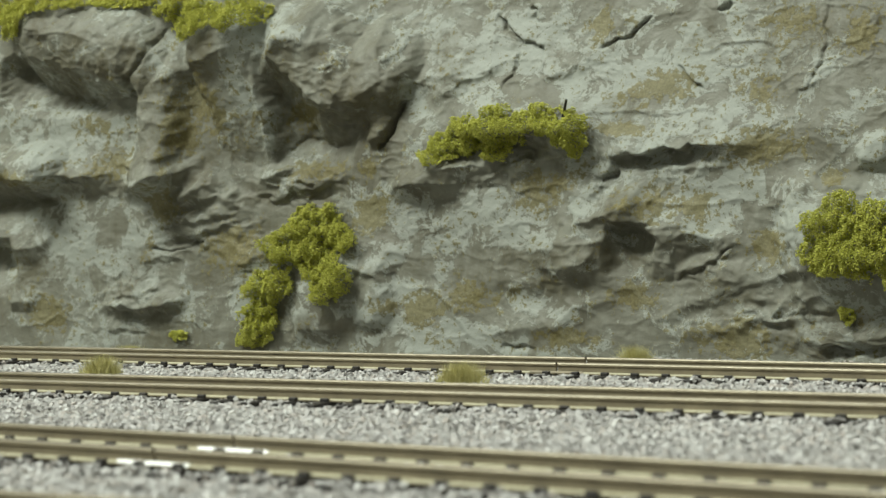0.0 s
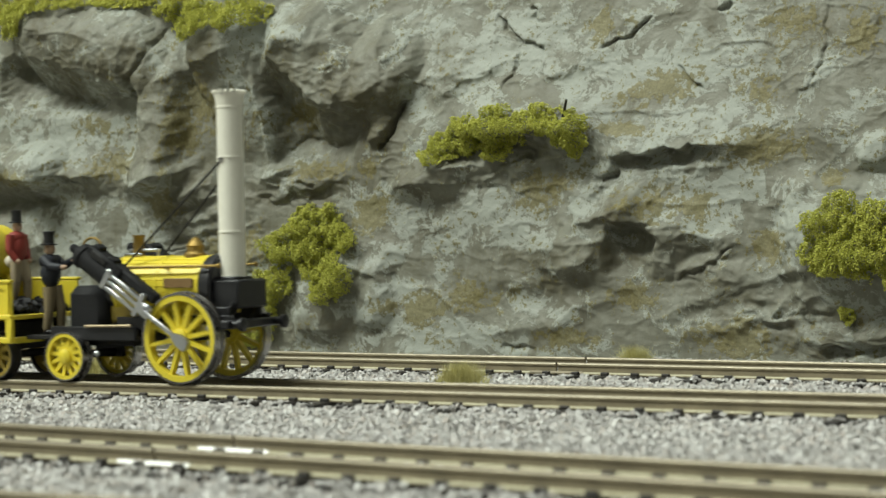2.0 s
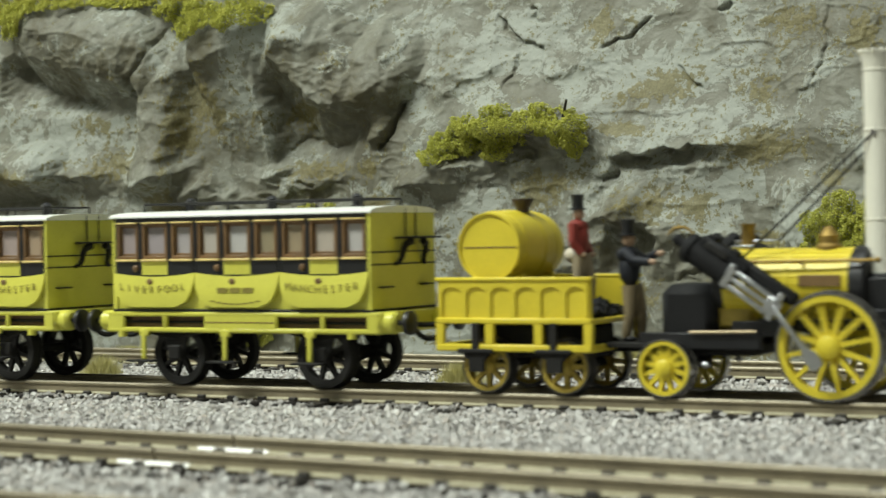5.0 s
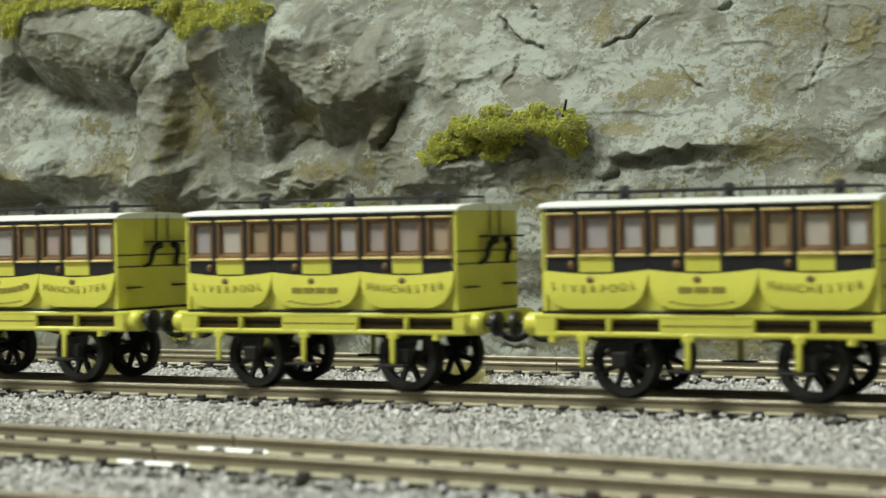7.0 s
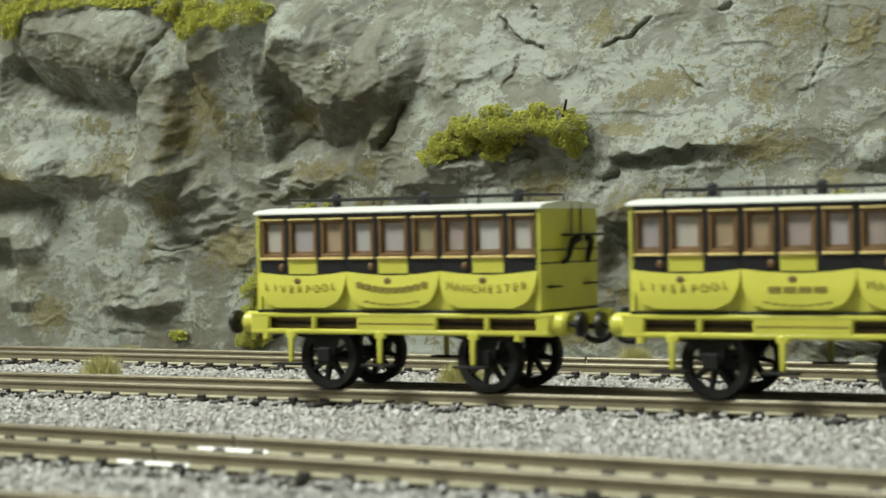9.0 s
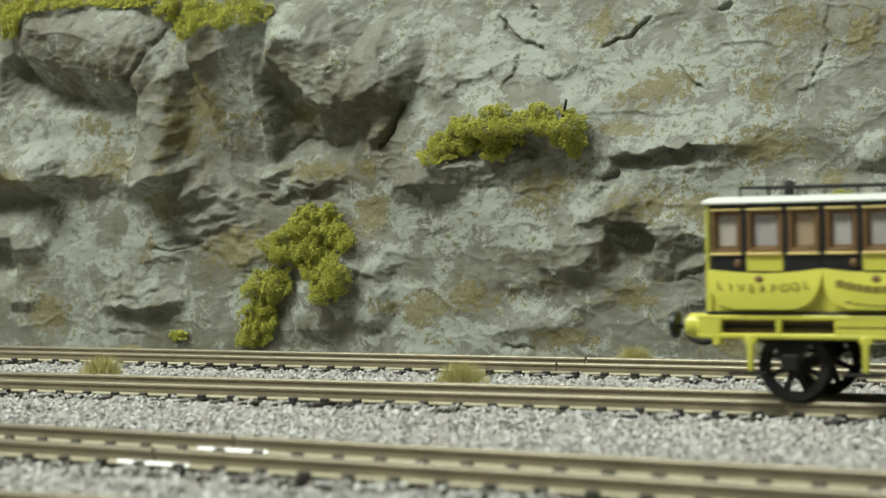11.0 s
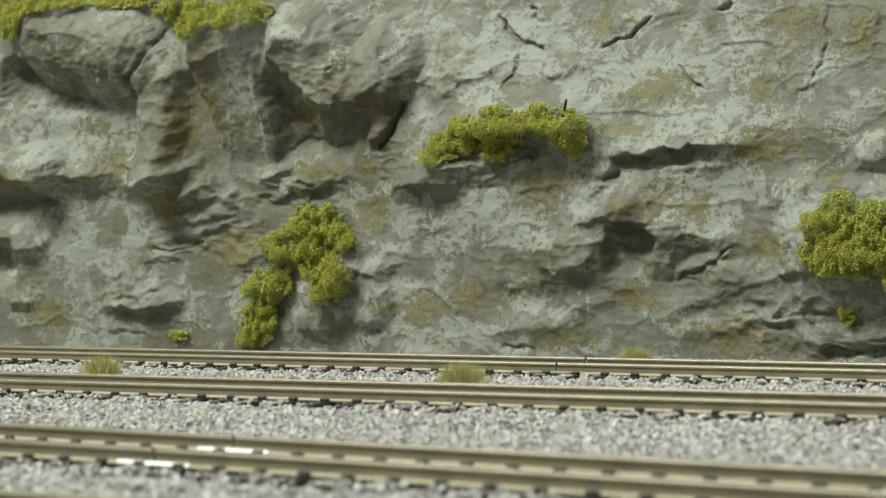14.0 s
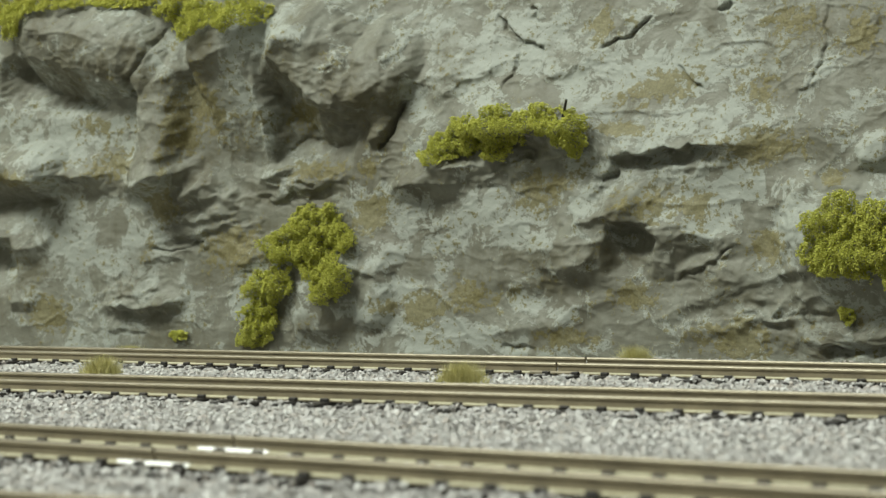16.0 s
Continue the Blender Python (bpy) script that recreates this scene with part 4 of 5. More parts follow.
# ---- tender: shares the locomotive's origin ----
def tender():
    t = thing("tender", "yellow wooden tender model with a yellow water barrel and black coal", "tender")
    xs = [-77.9, -72.95, -68.0, -63.1, -58.1, -53.2, -48.6]
    for s in (-1, 1):
        part("side_panel", box(bmesh.new(), -78.4, -48.1, s * 10.4 - 0.35, s * 10.4 + 0.35, 13.2, 20.0), M_GOLD, t, "yellow panelled side")
        # arched ribs: a frame of six openings
        for a, b in zip(xs, xs[1:]):
            top = [(a, 20.3), (a, 13.2), (a + 0.45, 13.2), (a + 0.45, 17.9)]
            top += [(a + 0.45 + (b - a - 0.9) * f, 17.9 + 1.1 * math.sin(math.pi * f) ** 0.6) for f in (0.15, 0.35, 0.5, 0.65, 0.85)]
            top += [(b - 0.45, 17.9), (b - 0.45, 13.2), (b, 13.2), (b, 20.3)]
            part("panel_rib", prism(bmesh.new(), top, s * 10.75, s * 11.15, "y"), M_GOLD, t, smooth=False)
        part("top_rail", box(bmesh.new(), -78.8, -47.8, s * 10.7 - 0.75, s * 10.7 + 0.75, 20.0, 20.7, 0.2), M_GOLD, t)
        part("waist_rail", box(bmesh.new(), -78.7, -47.9, s * 10.7 - 0.7, s * 10.7 + 0.7, 12.4, 13.5, 0.25), M_GOLD, t)
        part("bottom_rail", box(bmesh.new(), -78.7, -47.9, s * 10.7 - 0.7, s * 10.7 + 0.7, 7.5, 8.8, 0.25), M_GOLD, t)
        for x in (-77.9, -67.9, -58.2, -48.6):
            part("frame_post", box(bmesh.new(), x - 0.85, x + 0.85, s * 10.7 - 0.6, s * 10.7 + 0.6, 8.5, 12.7, 0.2), M_GOLD, t)
        for x in (-70.6, -55.2):
            bm = prism(bmesh.new(), [(x - 2.9, 8.2), (x + 2.9, 8.2), (x + 2.3, 6.6), (x + 1.5, 6.0), (x + 1.4, 3.9), (x - 1.4, 3.9), (x - 1.5, 6.0), (x - 2.3, 6.6)], s * 10.4, s * 11.3, "y")
            box(bm, x - 0.7, x + 0.7, s * 11.3 - 0.35, s * 11.3 + 0.35, 8, 12.6)
            box(bm, x - 3.6, x + 3.6, s * 11.3 - 0.5, s * 11.3 + 0.5, 7.2, 8.0, 0.2)
            part("axle_guard", bm, M_IRON, t, "black axle guard and spring", False)
    for x in (-78.2, -48.3):
        part("end_rail", box(bmesh.new(), x - 0.6, x + 0.6, -10.2, 10.2, 7.5, 8.8, 0.2), M_GOLD, t)
        part("end_rail", box(bmesh.new(), x - 0.6, x + 0.6, -10.2, 10.2, 12.4, 13.4, 0.2), M_GOLD, t)
        part("end_post", box(bmesh.new(), x - 0.5, x + 0.5, 8.8, 10.2, 8.6, 12.6, 0.2), M_GOLD, t)
    part("end_panel", box(bmesh.new(), -78.5, -77.7, -10.2, 10.2, 13.2, 20.2), M_GOLD, t)
    part("floor_board", box(bmesh.new(), -78.0, -48.5, -10.2, 10.2, 12.6, 13.3), M_IRON, t)
    part("underbody", box(bmesh.new(), -74, -51, -5.5, 5.5, 6.0, 12.0, 0.4), M_IRON, t)
    part("drawbar", box(bmesh.new(), -50, -40, -1.2, 1.2, 7.2, 8.2), M_IRON, t)
    # barrel lying across the tender
    prof = [(5.8, -8.8), (5.9, -9.2), (6.2, -9.2), (6.3, -8.7), (6.6, -4.5), (6.75, -0.9), (6.62, -0.75), (6.62, 0.75), (6.75, 0.9), (6.6, 4.5), (6.3, 8.7), (6.2, 9.2), (5.9, 9.2), (5.8, 8.8)]
    b = part("barrel", lathe(bmesh.new(), prof, "y", (-68.8, 0, 26.0), 44), M_GOLD, t, "large yellow water barrel")
    for y in (-6.3, 5.9):
        part("hoop", lathe(bmesh.new(), [(6.35, y - 0.35), (6.58, y - 0.3), (6.6, y + 0.3), (6.4, y + 0.35)], "y", (-68.8, 0, 26.0), 44), M_GOLD, b)
    part("barrel_seam", box(bmesh.new(), -74.0, -62.6, -8.9, -8.78, 25.9, 26.1, 0), M_PLATE, b)
    part("funnel", lathe(bmesh.new(), [(1.2, 32.2), (1.2, 33.0), (1.5, 33.4), (2.0, 34.4), (2.0, 34.7), (1.4, 34.4)], "z", (-66.6, 0.5, 0), 24), M_FUNNEL, t, "dark brown filler funnel")
    for y in (-6, 6):
        part("barrel_cradle", box(bmesh.new(), -72.5, -63.3, y - 0.8, y + 0.8, 13.2, 21.2), M_GOLD, t)
    rng = np.random.default_rng(9)
    cx, cy = rng.uniform(-61, -49.2, 420), rng.uniform(-9.6, 9.6, 420)
    cz = 13.6 + rng.uniform(0, 1, 420) * (0.8 + 2.0 * np.exp(-((cx + 55) / 5) ** 2 - (cy / 8) ** 2))
    me = scatter_mesh("coal", CUBE_V, CUBE_F, np.stack([cx, cy, cz], 1), rng.uniform(0.6, 1.4, 420), M_COAL, rng)
    tagged(new("coal", me), "heap of black coal").parent = t
    wheels = [wheel(t, x, s * 8.5, 4.8, 8, M_GRIME_SHADE, M_DARKSTEEL, 0.7, 0.35, 0.9, 1.2) for x in (-69.4, -54.0) for s in (-1, 1)]
    for x in (-69.4, -54.0):
        axle(t, x, 4.8)
    return t, wheels


# ---- two painted figurines, each one mesh ----
def figurine(label, x, y, z, h, coat, trousers, lean, reach, tails):
    """A small standing figurine with a top hat: plain rounded forms."""
    bm = bmesh.new()
    k = h / 21.0

    def limb(a, b, r, r2, mat):
        n0 = len(bm.faces)
        rod(bm, a, b, r * 1.16, 10, r2 * 1.16)
        ball(bm, b, r2 * 1.16, level=1)
        bm.faces.ensure_lookup_table()
        for f in bm.faces[n0:]:
            f.material_index = mat

    def lump(at, rx, ry, rz, mat):
        n0 = len(bm.faces)
        ball(bm, at, rx * 1.16, ry * 1.16, rz)
        bm.faces.ensure_lookup_table()
        for f in bm.faces[n0:]:
            f.material_index = mat

    for s, fx in ((-1, -0.6), (1, 1.4)):
        limb((0.3 + lean * 0.2, s * 0.9, 9.6 * k), (fx * 0.6 + 0.6, s * 1.1, 5.0 * k), 1.25 * k, 0.95 * k, 1)
        limb((fx * 0.6 + 0.6, s * 1.1, 5.0 * k), (fx, s * 1.1, 0.9 * k), 0.95 * k, 0.7 * k, 1)
        lump((fx + 0.7, s * 1.1, 0.45 * k), 1.3 * k, 0.7 * k, 0.5 * k, 2)
    lump((0.1 + lean * 0.5, 0, 12.6 * k), 1.65 * k, 2.1 * k, 3.6 * k, 0)
    lump((lean, 0, 14.8 * k), 1.6 * k, 2.3 * k, 1.6 * k, 0)
    if tails:
        lump((-0.9, -0.3, 9.6 * k), 1.7 * k, 1.9 * k, 1.7 * k, 4)
    for s in (-1, 1):
        if reach:
            hand_z = 13.6 if s < 0 else 15.0
            limb((lean, s * 2.0, 15.4 * k), (lean + 2.2, s * 2.3, 13.8 * k), 0.85 * k, 0.75 * k, 0)
            limb((lean + 2.2, s * 2.3, 13.8 * k), (lean + 4.6, s * 1.9, hand_z * k), 0.75 * k, 0.6 * k, 0)
            lump((lean + 5.3, s * 1.8, hand_z * k), 0.75 * k, 0.55 * k, 0.55 * k, 3)
        else:
            limb((lean, s * 2.1, 15.4 * k), (lean + 0.2, s * 2.6, 12.0 * k), 0.85 * k, 0.75 * k, 0)
            limb((lean + 0.2, s * 2.6, 12.0 * k), (lean + 1.4, s * 1.9, 10.0 * k), 0.75 * k, 0.6 * k, 0)
            lump((lean + 1.8, s * 1.8, 9.6 * k), 0.6 * k, 0.5 * k, 0.6 * k, 3)
    lump((lean + 0.2, 0, 17.3 * k), 1.05 * k, 0.95 * k, 1.25 * k, 3)
    n0 = len(bm.faces)
    lathe(bm, [(1.7 * k, 18.1 * k), (1.7 * k, 18.35 * k), (1.15 * k, 18.45 * k), (1.1 * k, 19.6 * k), (1.3 * k, 20.9 * k), (0.9 * k, 21.0 * k)], "z", (lean, 0, 0), 18)
    bm.faces.ensure_lookup_table()
    for f in bm.faces[n0:]:
        f.material_index = 2
    bm.transform(Matrix.Translation((x, y, z)))
    ob = link_mesh("figurine", bm, [coat, trousers, M_BLACK, M_SKIN, M_BEIGE], None, "", True)
    return tagged(ob, label, "figurine", "painted figurines")


# ---- coaches: origin at the middle, at rail height ----
def lettering(word, size, x, z, y, parent, half=7.4, rise=0.011):
    """A word whose letters stand along a shallow arc."""
    bm = bmesh.new()
    for i, ch in enumerate(word):
        cu = bpy.data.curves.new("lettering", "FONT")
        cu.body, cu.size, cu.align_x, cu.extrude = ch, size, "CENTER", 0.03
        tmp = bpy.data.objects.new("lettering", cu)
        scene.collection.objects.link(tmp)
        me = bpy.data.meshes.new_from_object(tmp.evaluated_get(bpy.context.evaluated_depsgraph_get()))
        bpy.data.objects.remove(tmp)
        bpy.data.curves.remove(cu)
        a = half * (2 * i / (len(word) - 1) - 1)
        me.transform(Matrix.Translation((x + a, y, z + rise * a * a)) @ Matrix.Rotation(radians(90), 4, "X"))
        bm.from_mesh(me)
        bpy.data.meshes.remove(me)
    return part("lettering", bm, M_LETTER, parent, smooth=False)


def lettering_bars(parent, count, half, rise):
    """Unreadable name and small line on the middle panel of a coach."""
    out = -11.9
    for i in range(count):
        a = half * (2 * (i + 0.5) / count - 1)
        w, z = 0.82 * half / count, 18.5 + rise * a * a
        part("lettering_bar", box(bmesh.new(), a - w, a + w, out - 0.90, out - 0.7, z - 0.5, z + 0.5, 0), M_LETTER, parent)
    for i in range(8):
        a = 6.0 * (2 * (i + 0.5) / 8 - 1)
        z = 15.9 + 0.02 * a * a
        part("lettering_bar", box(bmesh.new(), a - 0.6, a + 0.6, out - 0.95, out - 0.8, z - 0.12, z + 0.12, 0), M_LETTER, parent)


BAY = 19.6


def bowed_panel(c, out, side):
    """Boat-shaped panel that swells out towards its foot: rows down the panel, columns along it."""
    bm, rows, cols = bmesh.new(), 8, 16
    grid = []
    for j in range(rows + 1):
        k = j / rows
        half = 9.75 - 4.4 * (1 - math.cos(math.asin(k ** (1 / 0.9))))
        bow = out + side * (0.15 + 0.72 * math.sin(min(1, k / 0.8) * math.pi / 2))
        line = []
        for i in range(cols + 1):
            f = 2 * i / cols - 1
            line.append(bm.verts.new((c + half * f, bow, (21.15 + 0.75 * abs(f) ** 1.6) * (1 - k) + 15.3 * k)))
        grid.append(line)
    for a, b in zip(grid, grid[1:]):
        for i in range(cols):
            bm.faces.new((a[i], a[i + 1], b[i + 1], b[i]))
    rim = grid[0] + [g[-1] for g in grid[1:]] + grid[-1][-2::-1] + [g[0] for g in grid[-2:0:-1]]
    back = [bm.verts.new((v.co.x, out - side * 0.3, v.co.z)) for v in rim]
    for i in range(len(rim)):
        k = (i + 1) % len(rim)
        bm.faces.new((rim[i], back[i], back[k], rim[k]))
    return bm


def coach_side(t, s):
    y0, y1 = (-11.9, -11.1) if s < 0 else (11.1, 11.9)
    out = -11.9 if s < 0 else 11.9
    part("lower_panel", box(bmesh.new(), -29.6, 29.6, out - s * 0.6 - 0.2, out - s * 0.6 + 0.2, 14.8, 21.5), M_LEMON, t, smooth=False)
    part("cornice", box(bmesh.new(), -29.7, 29.7, y0, y1, 31.9, 33.0), M_BLACK, t)
    part("floor_line", box(bmesh.new(), -29.8, 29.8, out - 0.2, out + 0.2, 14.35, 14.85), M_BLACK, t)
    for x in (-29.2, 29.2):
        part("corner_post", box(bmesh.new(), x - 0.45, x + 0.45, y0, y1, 21.4, 32.0), M_BLACK, t)
    for i in (-1, 0, 1):
        c = i * BAY
        spans = [(-9.3, -4.0, False), (-3.1, 3.1, True), (4.0, 9.3, False)]
        for a, b, is_door in spans:
            a, b = a + c, b + c
            part("waist_panel", box(bmesh.new(), a - 0.1, b + 0.1, y0, y1, 21.4, 24.2), M_LEMON if is_door else M_BLACK, t, smooth=False)
            part("window_sill", box(bmesh.new(), a - 0.05, b + 0.05, out - 0.5, out + 0.18, 24.15, 24.6), M_GILT, t, "gilt window sill")
            part("window_head", box(bmesh.new(), a + 0.05, b - 0.05, out - 0.45, out + 0.14, 31.55, 31.85, 0.08), M_GILT, t, "gilt window head moulding")
            fr = bmesh.new()
            ym = out - s * 0.35
            for q in ((a, a + 0.75, 24.5, 31.9), (b - 0.75, b, 24.5, 31.9), (a, b, 24.5, 25.3), (a, b, 31.1, 31.9)):
                box(fr, q[0], q[1], ym - 0.3, ym + 0.3, q[2], q[3], 0.15)
            w = part("window_frame", fr, M_WOOD, t, "varnished brown window frame")
            inner = bmesh.new()
            yi = out - s * 0.85
            for q in ((a + 0.7, a + 1.15, 25.2, 31.2), (b - 1.15, b - 0.7, 25.2, 31.2), (a + 0.7, b - 0.7, 25.2, 25.75), (a + 0.7, b - 0.7, 30.75, 31.2)):
                box(inner, q[0], q[1], yi - 0.25, yi + 0.25, q[2], q[3], 0.1)
            part("sash", inner, M_WOOD, w)
            p = part("pane", box(bmesh.new(), a + 0.9, b - 0.9, yi - 0.1, yi + 0.1, 25.4, 31.0, 0), M_GLASS, w, smooth=False)
            p.visible_shadow = False
        for x in (-3.55, 3.55):
            part("door_pillar", box(bmesh.new(), c + x - 0.45, c + x + 0.45, y0, y1, 21.4, 32.0), M_BLACK, t)
        part("door_line", box(bmesh.new(), c - 3.2, c + 3.2, out - 0.1, out + 0.14, 21.25, 21.5, 0), M_BLACK, t)
        part("door_handle", ball(bmesh.new(), (c - 4.6, out + s * 0.15, 22.8), 0.65, 0.4, 0.75), M_WOOD, t)
        # curved boat panel
        part("boat_panel", bowed_panel(c, out, s), M_LEMON, t, "bowed yellow body panel")
        part("crest", ball(bmesh.new(), (c - 0.9, out + s * 0.52, 20.2), 0.75, 0.12, 0.6), M_PLATE, t, "small brown crest")
    for x in (-BAY / 2, BAY / 2):
        part("bay_pillar", box(bmesh.new(), x - 0.4, x + 0.4, y0, y1, 21.4, 32.0), M_BLACK, t)
    if s < 0:
        lettering("LIVERPOOL", 2.0, -BAY - 0.2, 18.0, out - 0.88, t)
        lettering("MANCHESTER", 2.0, BAY, 18.0, out - 0.88, t)


def coach():
    t = thing("railway_coach", "yellow and black three-compartment railway coach model with white roof", "railway coach", "coaches of the train")
    for s in (-1, 1):
        coach_side(t, s)
    arch = [(12.35 * math.cos(a), 33.0 + 1.05 * math.sin(a)) for a in np.linspace(0, math.pi, 17)]
    end = [(-11.9, 14.6), (11.9, 14.6)] + [(11.9 * math.cos(a), 32.9 + 0.95 * math.sin(a)) for a in np.linspace(0, math.pi, 13)]
    for s in (-1, 1):
        x0, x1 = sorted((s * 29.0, s * 29.9))
        e = part("end_panel", prism(bmesh.new(), end, x0, x1, "x"), M_LEMON, t, "yellow end panel", False)
        xo = s * 29.95
        for z in (32.8, 25.4, 23.1, 14.75):
            part("beading", box(bmesh.new(), xo - 0.12, xo + 0.12, -11.9, 11.9, z - 0.13, z + 0.13, 0), M_BLACK, e)
        bm = box(bmesh.new(), min(xo, xo + s * 2.5), max(xo, xo + s * 2.5), -3.4, 10.4, 27.8, 28.2)
        # two bowed legs that curl in under the seat and flare at the foot
        for y, q in ((-2.0, 1), (6.0, -1)):
            leg = [(y + q * 1.8, 27.4), (y + q * 0.3, 26.9), (y - q * 0.2, 25.6), (y - q * 0.1, 24.4), (y - q * 0.5, 23.5), (y - q * 1.6, 23.1)]
            for k, (p0, p1) in enumerate(zip(leg, leg[1:])):
                x0, x1 = xo + s * (1.9 - 0.32 * k), xo + s * (1.58 - 0.32 * k)
                rod(bm, (x0, p0[0], p0[1]), (x1, p1[0], p1[1]), 0.78 - 0.09 * k, 10, 0.69 - 0.09 * k)
                ball(bm, (x1, p1[0], p1[1]), 0.68 - 0.09 * k, level=1)
        part("seat_iron", bm, M_IRON, t, "black iron guard seat bracket")
        bm = bmesh.new()
        for y in (0.4, 4.2):
            rod(bm, (xo + s * 0.3, y, 28), (xo + s * 0.3, y, 33.6), 0.14)
        part("hand_iron", bm, M_IRON, t)
        for y, z in ((-7.5, 18.9), (7.6, 19.1)):
            part("step_iron", box(bmesh.new(), min(xo, xo + s * 1.2), max(xo, xo + s * 1.2), y - 2.0, y + 2.0, z - 0.15, z + 0.15), M_IRON, t)
    part("roof", prism(bmesh.new(), arch + [(-12.35, 32.7), (12.35, 32.7)], -30.3, 30.3, "x"), M_ROOF, t, "arched white roof")
    for y in (-7.0, 7.0):
        bm = rod(bmesh.new(), (-25.5, y, 35.4), (25.5, y, 35.4), 0.2)
        for x in (-25.5, -15.3, -5.1, 5.1, 15.3, 25.5):
            rod(bm, (x, y, 33.7), (x, y, 35.5), 0.18)
        part("roof_rail", bm, M_IRON, t, "thin black roof rail")
    for x in (-25.5, 25.5):
        part("roof_rail", rod(bmesh.new(), (x, -7, 35.4), (x, 7, 35.4), 0.2), M_IRON, t, "thin black roof rail")
    for x in (-BAY, 0, BAY):
        part("roof_lamp", lathe(bmesh.new(), [(1.3, 33.8), (1.3, 34.3), (0.9, 34.4), (0.95, 35.8), (1.25, 36.0), (0.5, 36.6)], "z", (x + 0.3, 0, 0), 18), M_BLACK, t, "black roof lamp pot")
    # compartments
    part("coach_floor", box(bmesh.new(), -29, 29, -11, 11, 14.8, 15.5), M_WOOD, t)
    for x in (-BAY / 2, BAY / 2):
        part("partition", box(bmesh.new(), x - 0.4, x + 0.4, -11, 11, 15.4, 33.2), M_TRIM, t)
    for i in (-1, 0, 1):
        for s in (-1, 1):
            x = i * BAY + s * 7.4
            bm = box(bmesh.new(), x - 2.0, x + 2.0, -10.9, 10.9, 15.4, 20.6, 0.5)
            box(bm, x + s * 1.0 - 0.7, x + s * 1.0 + 0.7, -10.9, 10.9, 20.4, 28.5, 0.5)
            part("bench_seat", bm, M_CLOTH, t, "mauve upholstered bench seat")
    # underframe
    for s in (-1, 1):
        y = s * 11.6
        bm = box(bmesh.new(), -31.5, 31.5, y - 0.6, y + 0.6, 13.4, 14.4, 0.3)
        box(bm, -31.5, 31.5, y - 0.6, y + 0.6, 10.3, 11.3, 0.3)
        for a, b in ((-31.5, -27.3), (-17.9, -16.9), (-8.0, 9.0), (18.6, 19.6), (28.8, 31.5)):
            box(bm, a, b, y - 0.55, y + 0.55, 10.5, 14.2, 0.45)
        part("sole_bar", bm, M_LEMON, t, "yellow slotted underframe beam")
        part("sole_groove", box(bmesh.new(), -7.4, 8.4, y + s * 0.5, y + s * 0.62, 12.25, 12.45, 0) if s > 0 else box(bmesh.new(), -7.4, 8.4, y - 0.62, y - 0.5, 12.25, 12.45, 0), M_PLATE, t)
        part("spring_rod", rod(bmesh.new(), (-30, s * 10.9, 12.3), (30, s * 10.9, 12.3), 0.3), M_IRON, t)
        part("inner_beam", box(bmesh.new(), -29, 29, s * 9.9 - 0.5, s * 9.9 + 0.5, 10.6, 14.0), M_WOOD, t)
        for x in (-22.1, -2.7, 16.6):
            bm = box(bmesh.new(), x - 0.55, x + 0.55, s * 12.5 - 0.35, s * 12.5 + 0.35, 5.0, 11.0, 0.2)
            box(bm, x - 1.1, x + 1.1, s * 12.2 - 0.5, s * 12.2 + 0.5, 9.6, 10.8, 0.2)
            h = part("step_hanger", bm, M_LEMON, t, "yellow step hanger")
            part("footboard", box(bmesh.new(), x - 3.4, x + 3.0, s * 13.0 - 1.2, s * 13.0 + 1.2, 4.55, 5.0), M_IRON, h, "black footboard")
        for x in (-28.0, 25.4):
            part("spring_shoe", rod(bmesh.new(), (x, s * 11.6, 9.4), (x, s * 11.6, 10.5), 0.9), M_LEMON, t)
        for x in (-15.8, 17.8):
            bm = prism(bmesh.new(), [(x - 3.2, 10.6), (x + 3.2, 10.6), (x + 1.3, 5.0), (x - 1.3, 5.0)], s * 9.9, s * 10.7, "y")
            box(bm, x - 1.5, x + 1.5, s * 10.9 - 0.6, s * 10.9 + 0.6, 5.0, 7.8, 0.3)
            for q in (-1, 1):
                rod(bm, (x, s * 10.6, 9.0), (x + q * 6.5, s * 11.0, 10.4), 0.35)
            part("axle_guard", bm, M_IRON, t, "black axle guard and leaf spring", False)
        for e in (-1, 1):
            bm = lathe(bmesh.new(), [(1.9, e * 31.0), (2.1, e * 31.5), (2.1, e * 33.6), (1.6, e * 34.2)], "x", (0, s * 9.4, 12.4), 24)
            part("buffer_housing", bm, M_LEMON, t, "yellow buffer housing")
            bm = rod(bmesh.new(), (e * 33.5, s * 9.4, 12.4), (e * 36.4, s * 9.4, 12.4), 0.5)
            lathe(bm, [(1.7, e * 35.9), (2.25, e * 36.1), (2.25, e * 36.9), (1.6, e * 37.2)], "x", (0, s * 9.4, 12.4), 24)
            part("buffer", bm, M_BLACK, t, "round black buffer")
    for e in (-1, 1):
        part("headstock", box(bmesh.new(), min(e * 30.2, e * 31.8), max(e * 30.2, e * 31.8), -11.8, 11.8, 10.3, 14.4, 0.3), M_LEMON, t)
        bm = bmesh.new()
        arc = [Vector((e * (32.0 + 3.2 * (1 - math.cos(a))), 0, 11.6 - 2.6 * math.sin(a))) for a in np.linspace(0, math.pi * 0.9, 9)]
        for a, b in zip(arc, arc[1:]):
            rod(bm, a, b, 0.55, 8)
        rod(bm, (e * 31.5, 0, 11.6), (e * 38.3, 0, 11.6), 0.5)
        part("coupling", bm, M_IRON, t, "black coupling hook")
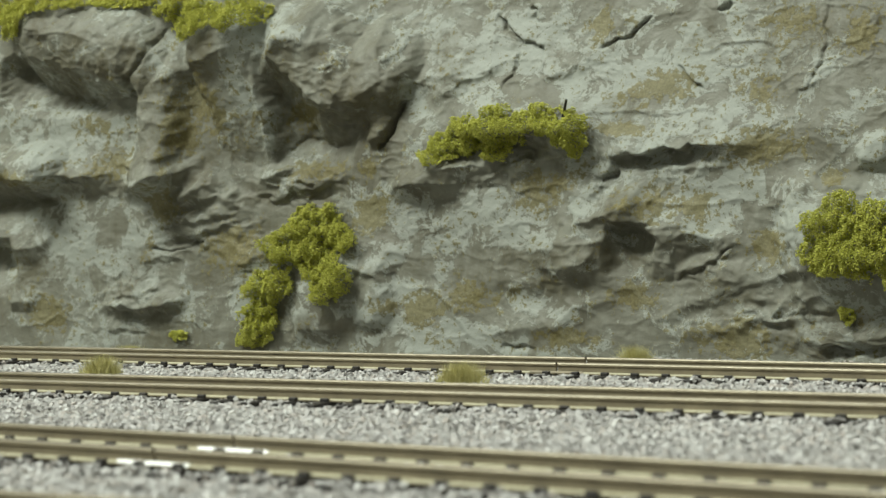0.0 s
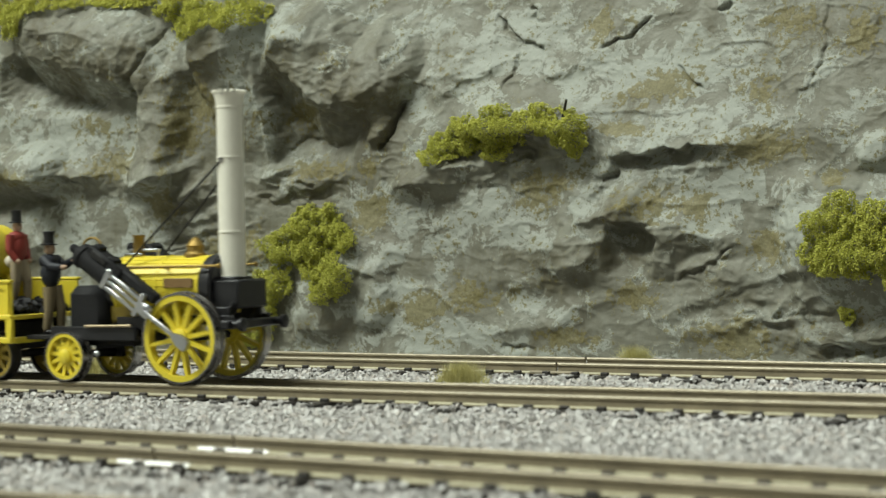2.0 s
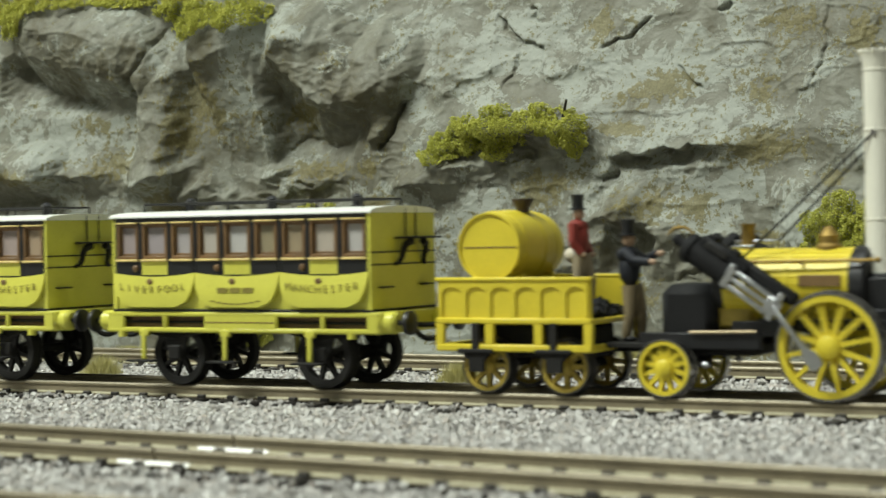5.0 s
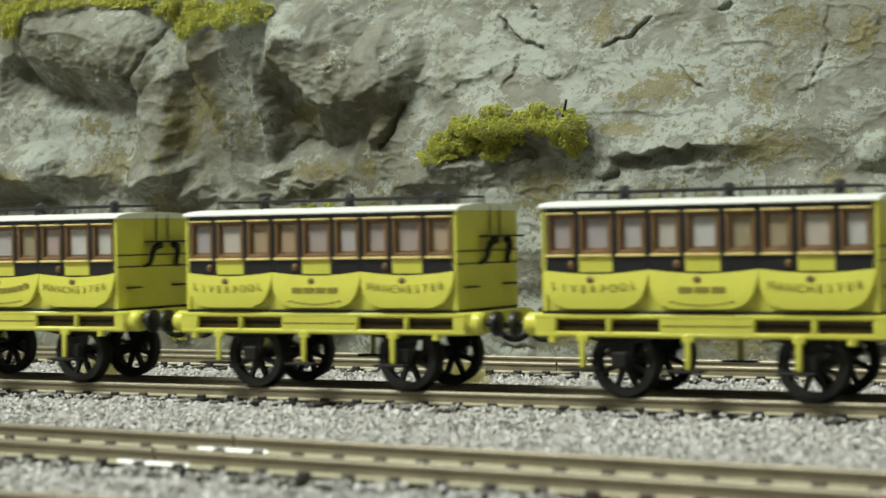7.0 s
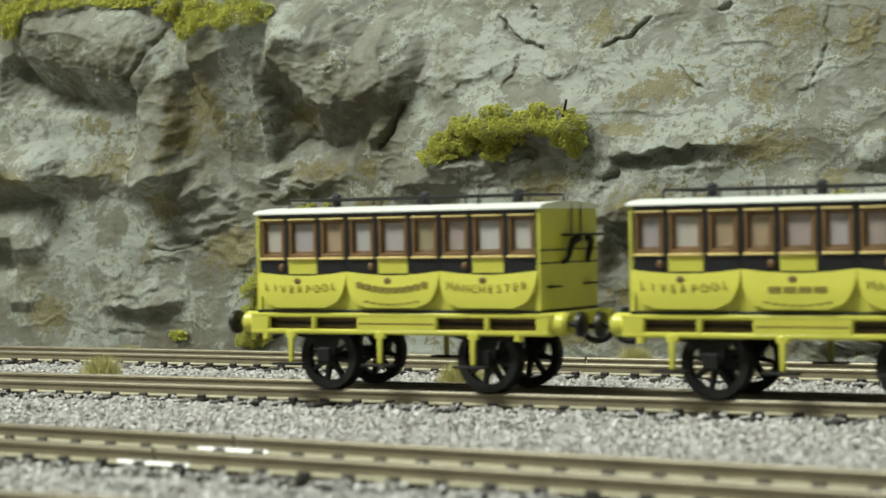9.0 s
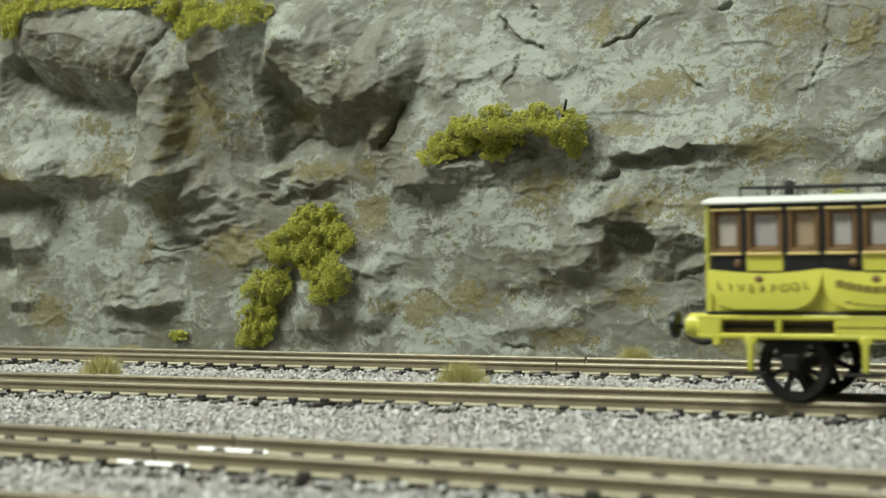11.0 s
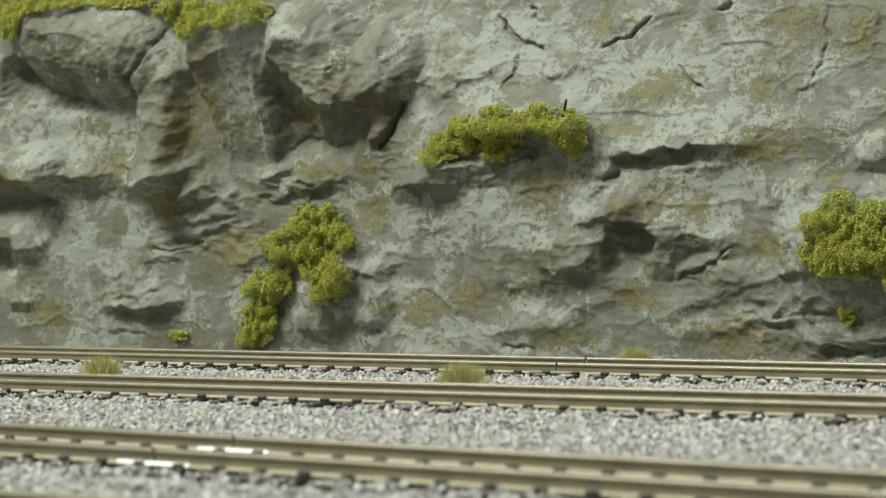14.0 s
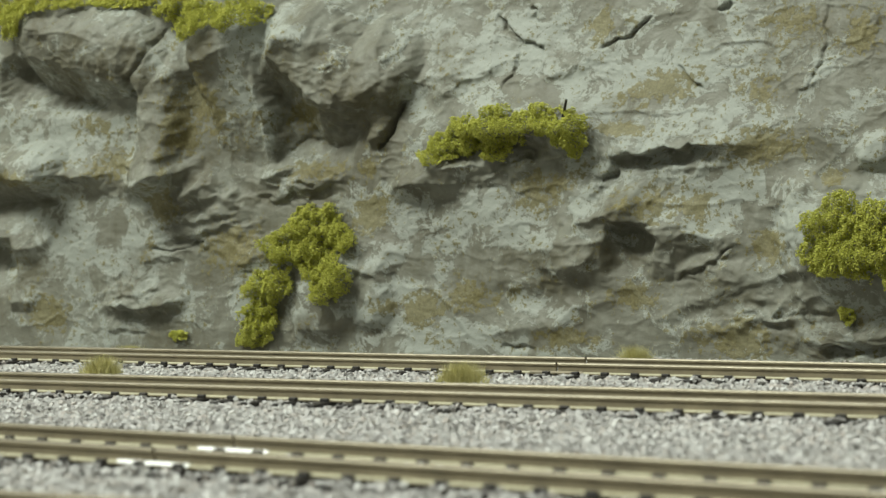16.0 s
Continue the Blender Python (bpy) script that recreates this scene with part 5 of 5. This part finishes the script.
    part("underbody", box(bmesh.new(), -27, 27, -7.0, 7.0, 11.0, 14.4, 0.3), M_IRON, t)
    for x in (-15.8, 17.8):
        axle(t, x, 6.0)
    for x in (-15.8, 17.8):
        for s in (-1, 1):
            wheel(t, x, s * 8.5, 6.0, 8, M_IRON, M_IRON, 0.9, 0.6, 1.0, 1.5)
    return t


loco, loco_wheels, loco_rods = locomotive()
tend, tender_wheels = tender()
driver = figurine("painted figurine in navy coat and top hat on the footplate", -43.9, -3.0, 9.2, 21.4, M_NAVY, M_KHAKI, -0.5, True, False)
fireman = figurine("painted figurine in red coat and top hat on the coal", -54.6, -1.0, 15.2, 20.0, M_RED, M_BUFF, -0.3, False, True)
coach_first = coach()
coach_second = copy_thing(coach_first, Matrix())
coach_third = copy_thing(coach_first, Matrix())
lettering_bars(coach_first, 3, 4.4, 0.0)
lettering_bars(coach_second, 4, 5.2, 0.0)
lettering_bars(coach_third, 10, 7.6, 0.022)

# ---- movement of the train ----
# seconds and millimetres that the chimney has gone along the middle track
RUN = [(0.0, -118.6), (0.5, -97.6), (1.0, -76.3), (1.5, -53.5), (2.0, -31.2), (2.5, -8.5), (3.0, 12.15), (3.5, 32.2), (4.0, 55.35), (4.2, 62.6),
       (6.3, 160.5), (6.5, 171.4), (7.0, 194.6), (7.5, 221.6), (8.0, 242.7), (8.5, 267.8), (9.0, 287.9), (9.2, 295.5), (11.3, 392.3), (11.5, 403.0), (12.0, 425.5), (12.5, 448.7), (16.0, 611.0)]
COACH_X, COACH_PITCH, PHASE = -121.65, 76.71, -58.0


def gone(t):
    return float(np.interp(t, [r[0] for r in RUN], [r[1] for r in RUN]))


def motions():
    ticks = [k / 10 for k in range(161)]
    for ob, off in ((loco, 0), (tend, 0), (driver, 0), (fireman, 0), (coach_first, COACH_X), (coach_second, COACH_X - COACH_PITCH), (coach_third, COACH_X - 2 * COACH_PITCH)):
        walk(ob, [(t, pose((gone(t) + off) * MM, 0, RT * MM)) for t in ticks])
    coach_wheels = [w for c in (coach_first, coach_second, coach_third) for w in c.children if w.name.startswith("wheel")]
    for w in loco_wheels + tender_wheels + coach_wheels:
        x, y, z = w.location
        r = w["radius"] / MM
        walk(w, [(t, pose(x, y, z, 0, math.degrees((gone(t) - gone(0)) / r), 0)) for t in ticks])
    ca, sa = math.cos(radians(CYL_ANGLE)), math.sin(radians(CYL_ANGLE))
    for ob, s in loco_rods:
        rows = []
        for t in ticks:
            a = radians(PHASE) - (gone(t) - gone(3.5)) / HUB_Z + (math.pi / 2 if s > 0 else 0)
            px, pz = HUB_X + CRANK * math.cos(a), HUB_Z + CRANK * math.sin(a)
            # crosshead: on the cylinder's line, one rod's length from the pin
            dx, dz = CYL_A.x - px, CYL_A.z - 0.9 - pz
            b = dx * ca - dz * sa
            k = -b - math.sqrt(b * b - (dx * dx + dz * dz - ROD * ROD))
            hx, hz = CYL_A.x + k * ca, CYL_A.z - 0.9 - k * sa
            if ob.name.startswith("crosshead"):
                rows.append((t, pose(hx * MM, s * 11.3 * MM, hz * MM, 0, CYL_ANGLE, 0)))
            else:
                rows.append((t, pose(px * MM, s * 12.0 * MM, pz * MM, 0, math.degrees(math.atan2(hz - pz, px - hx)), 0)))
        walk(ob, rows)


motions()
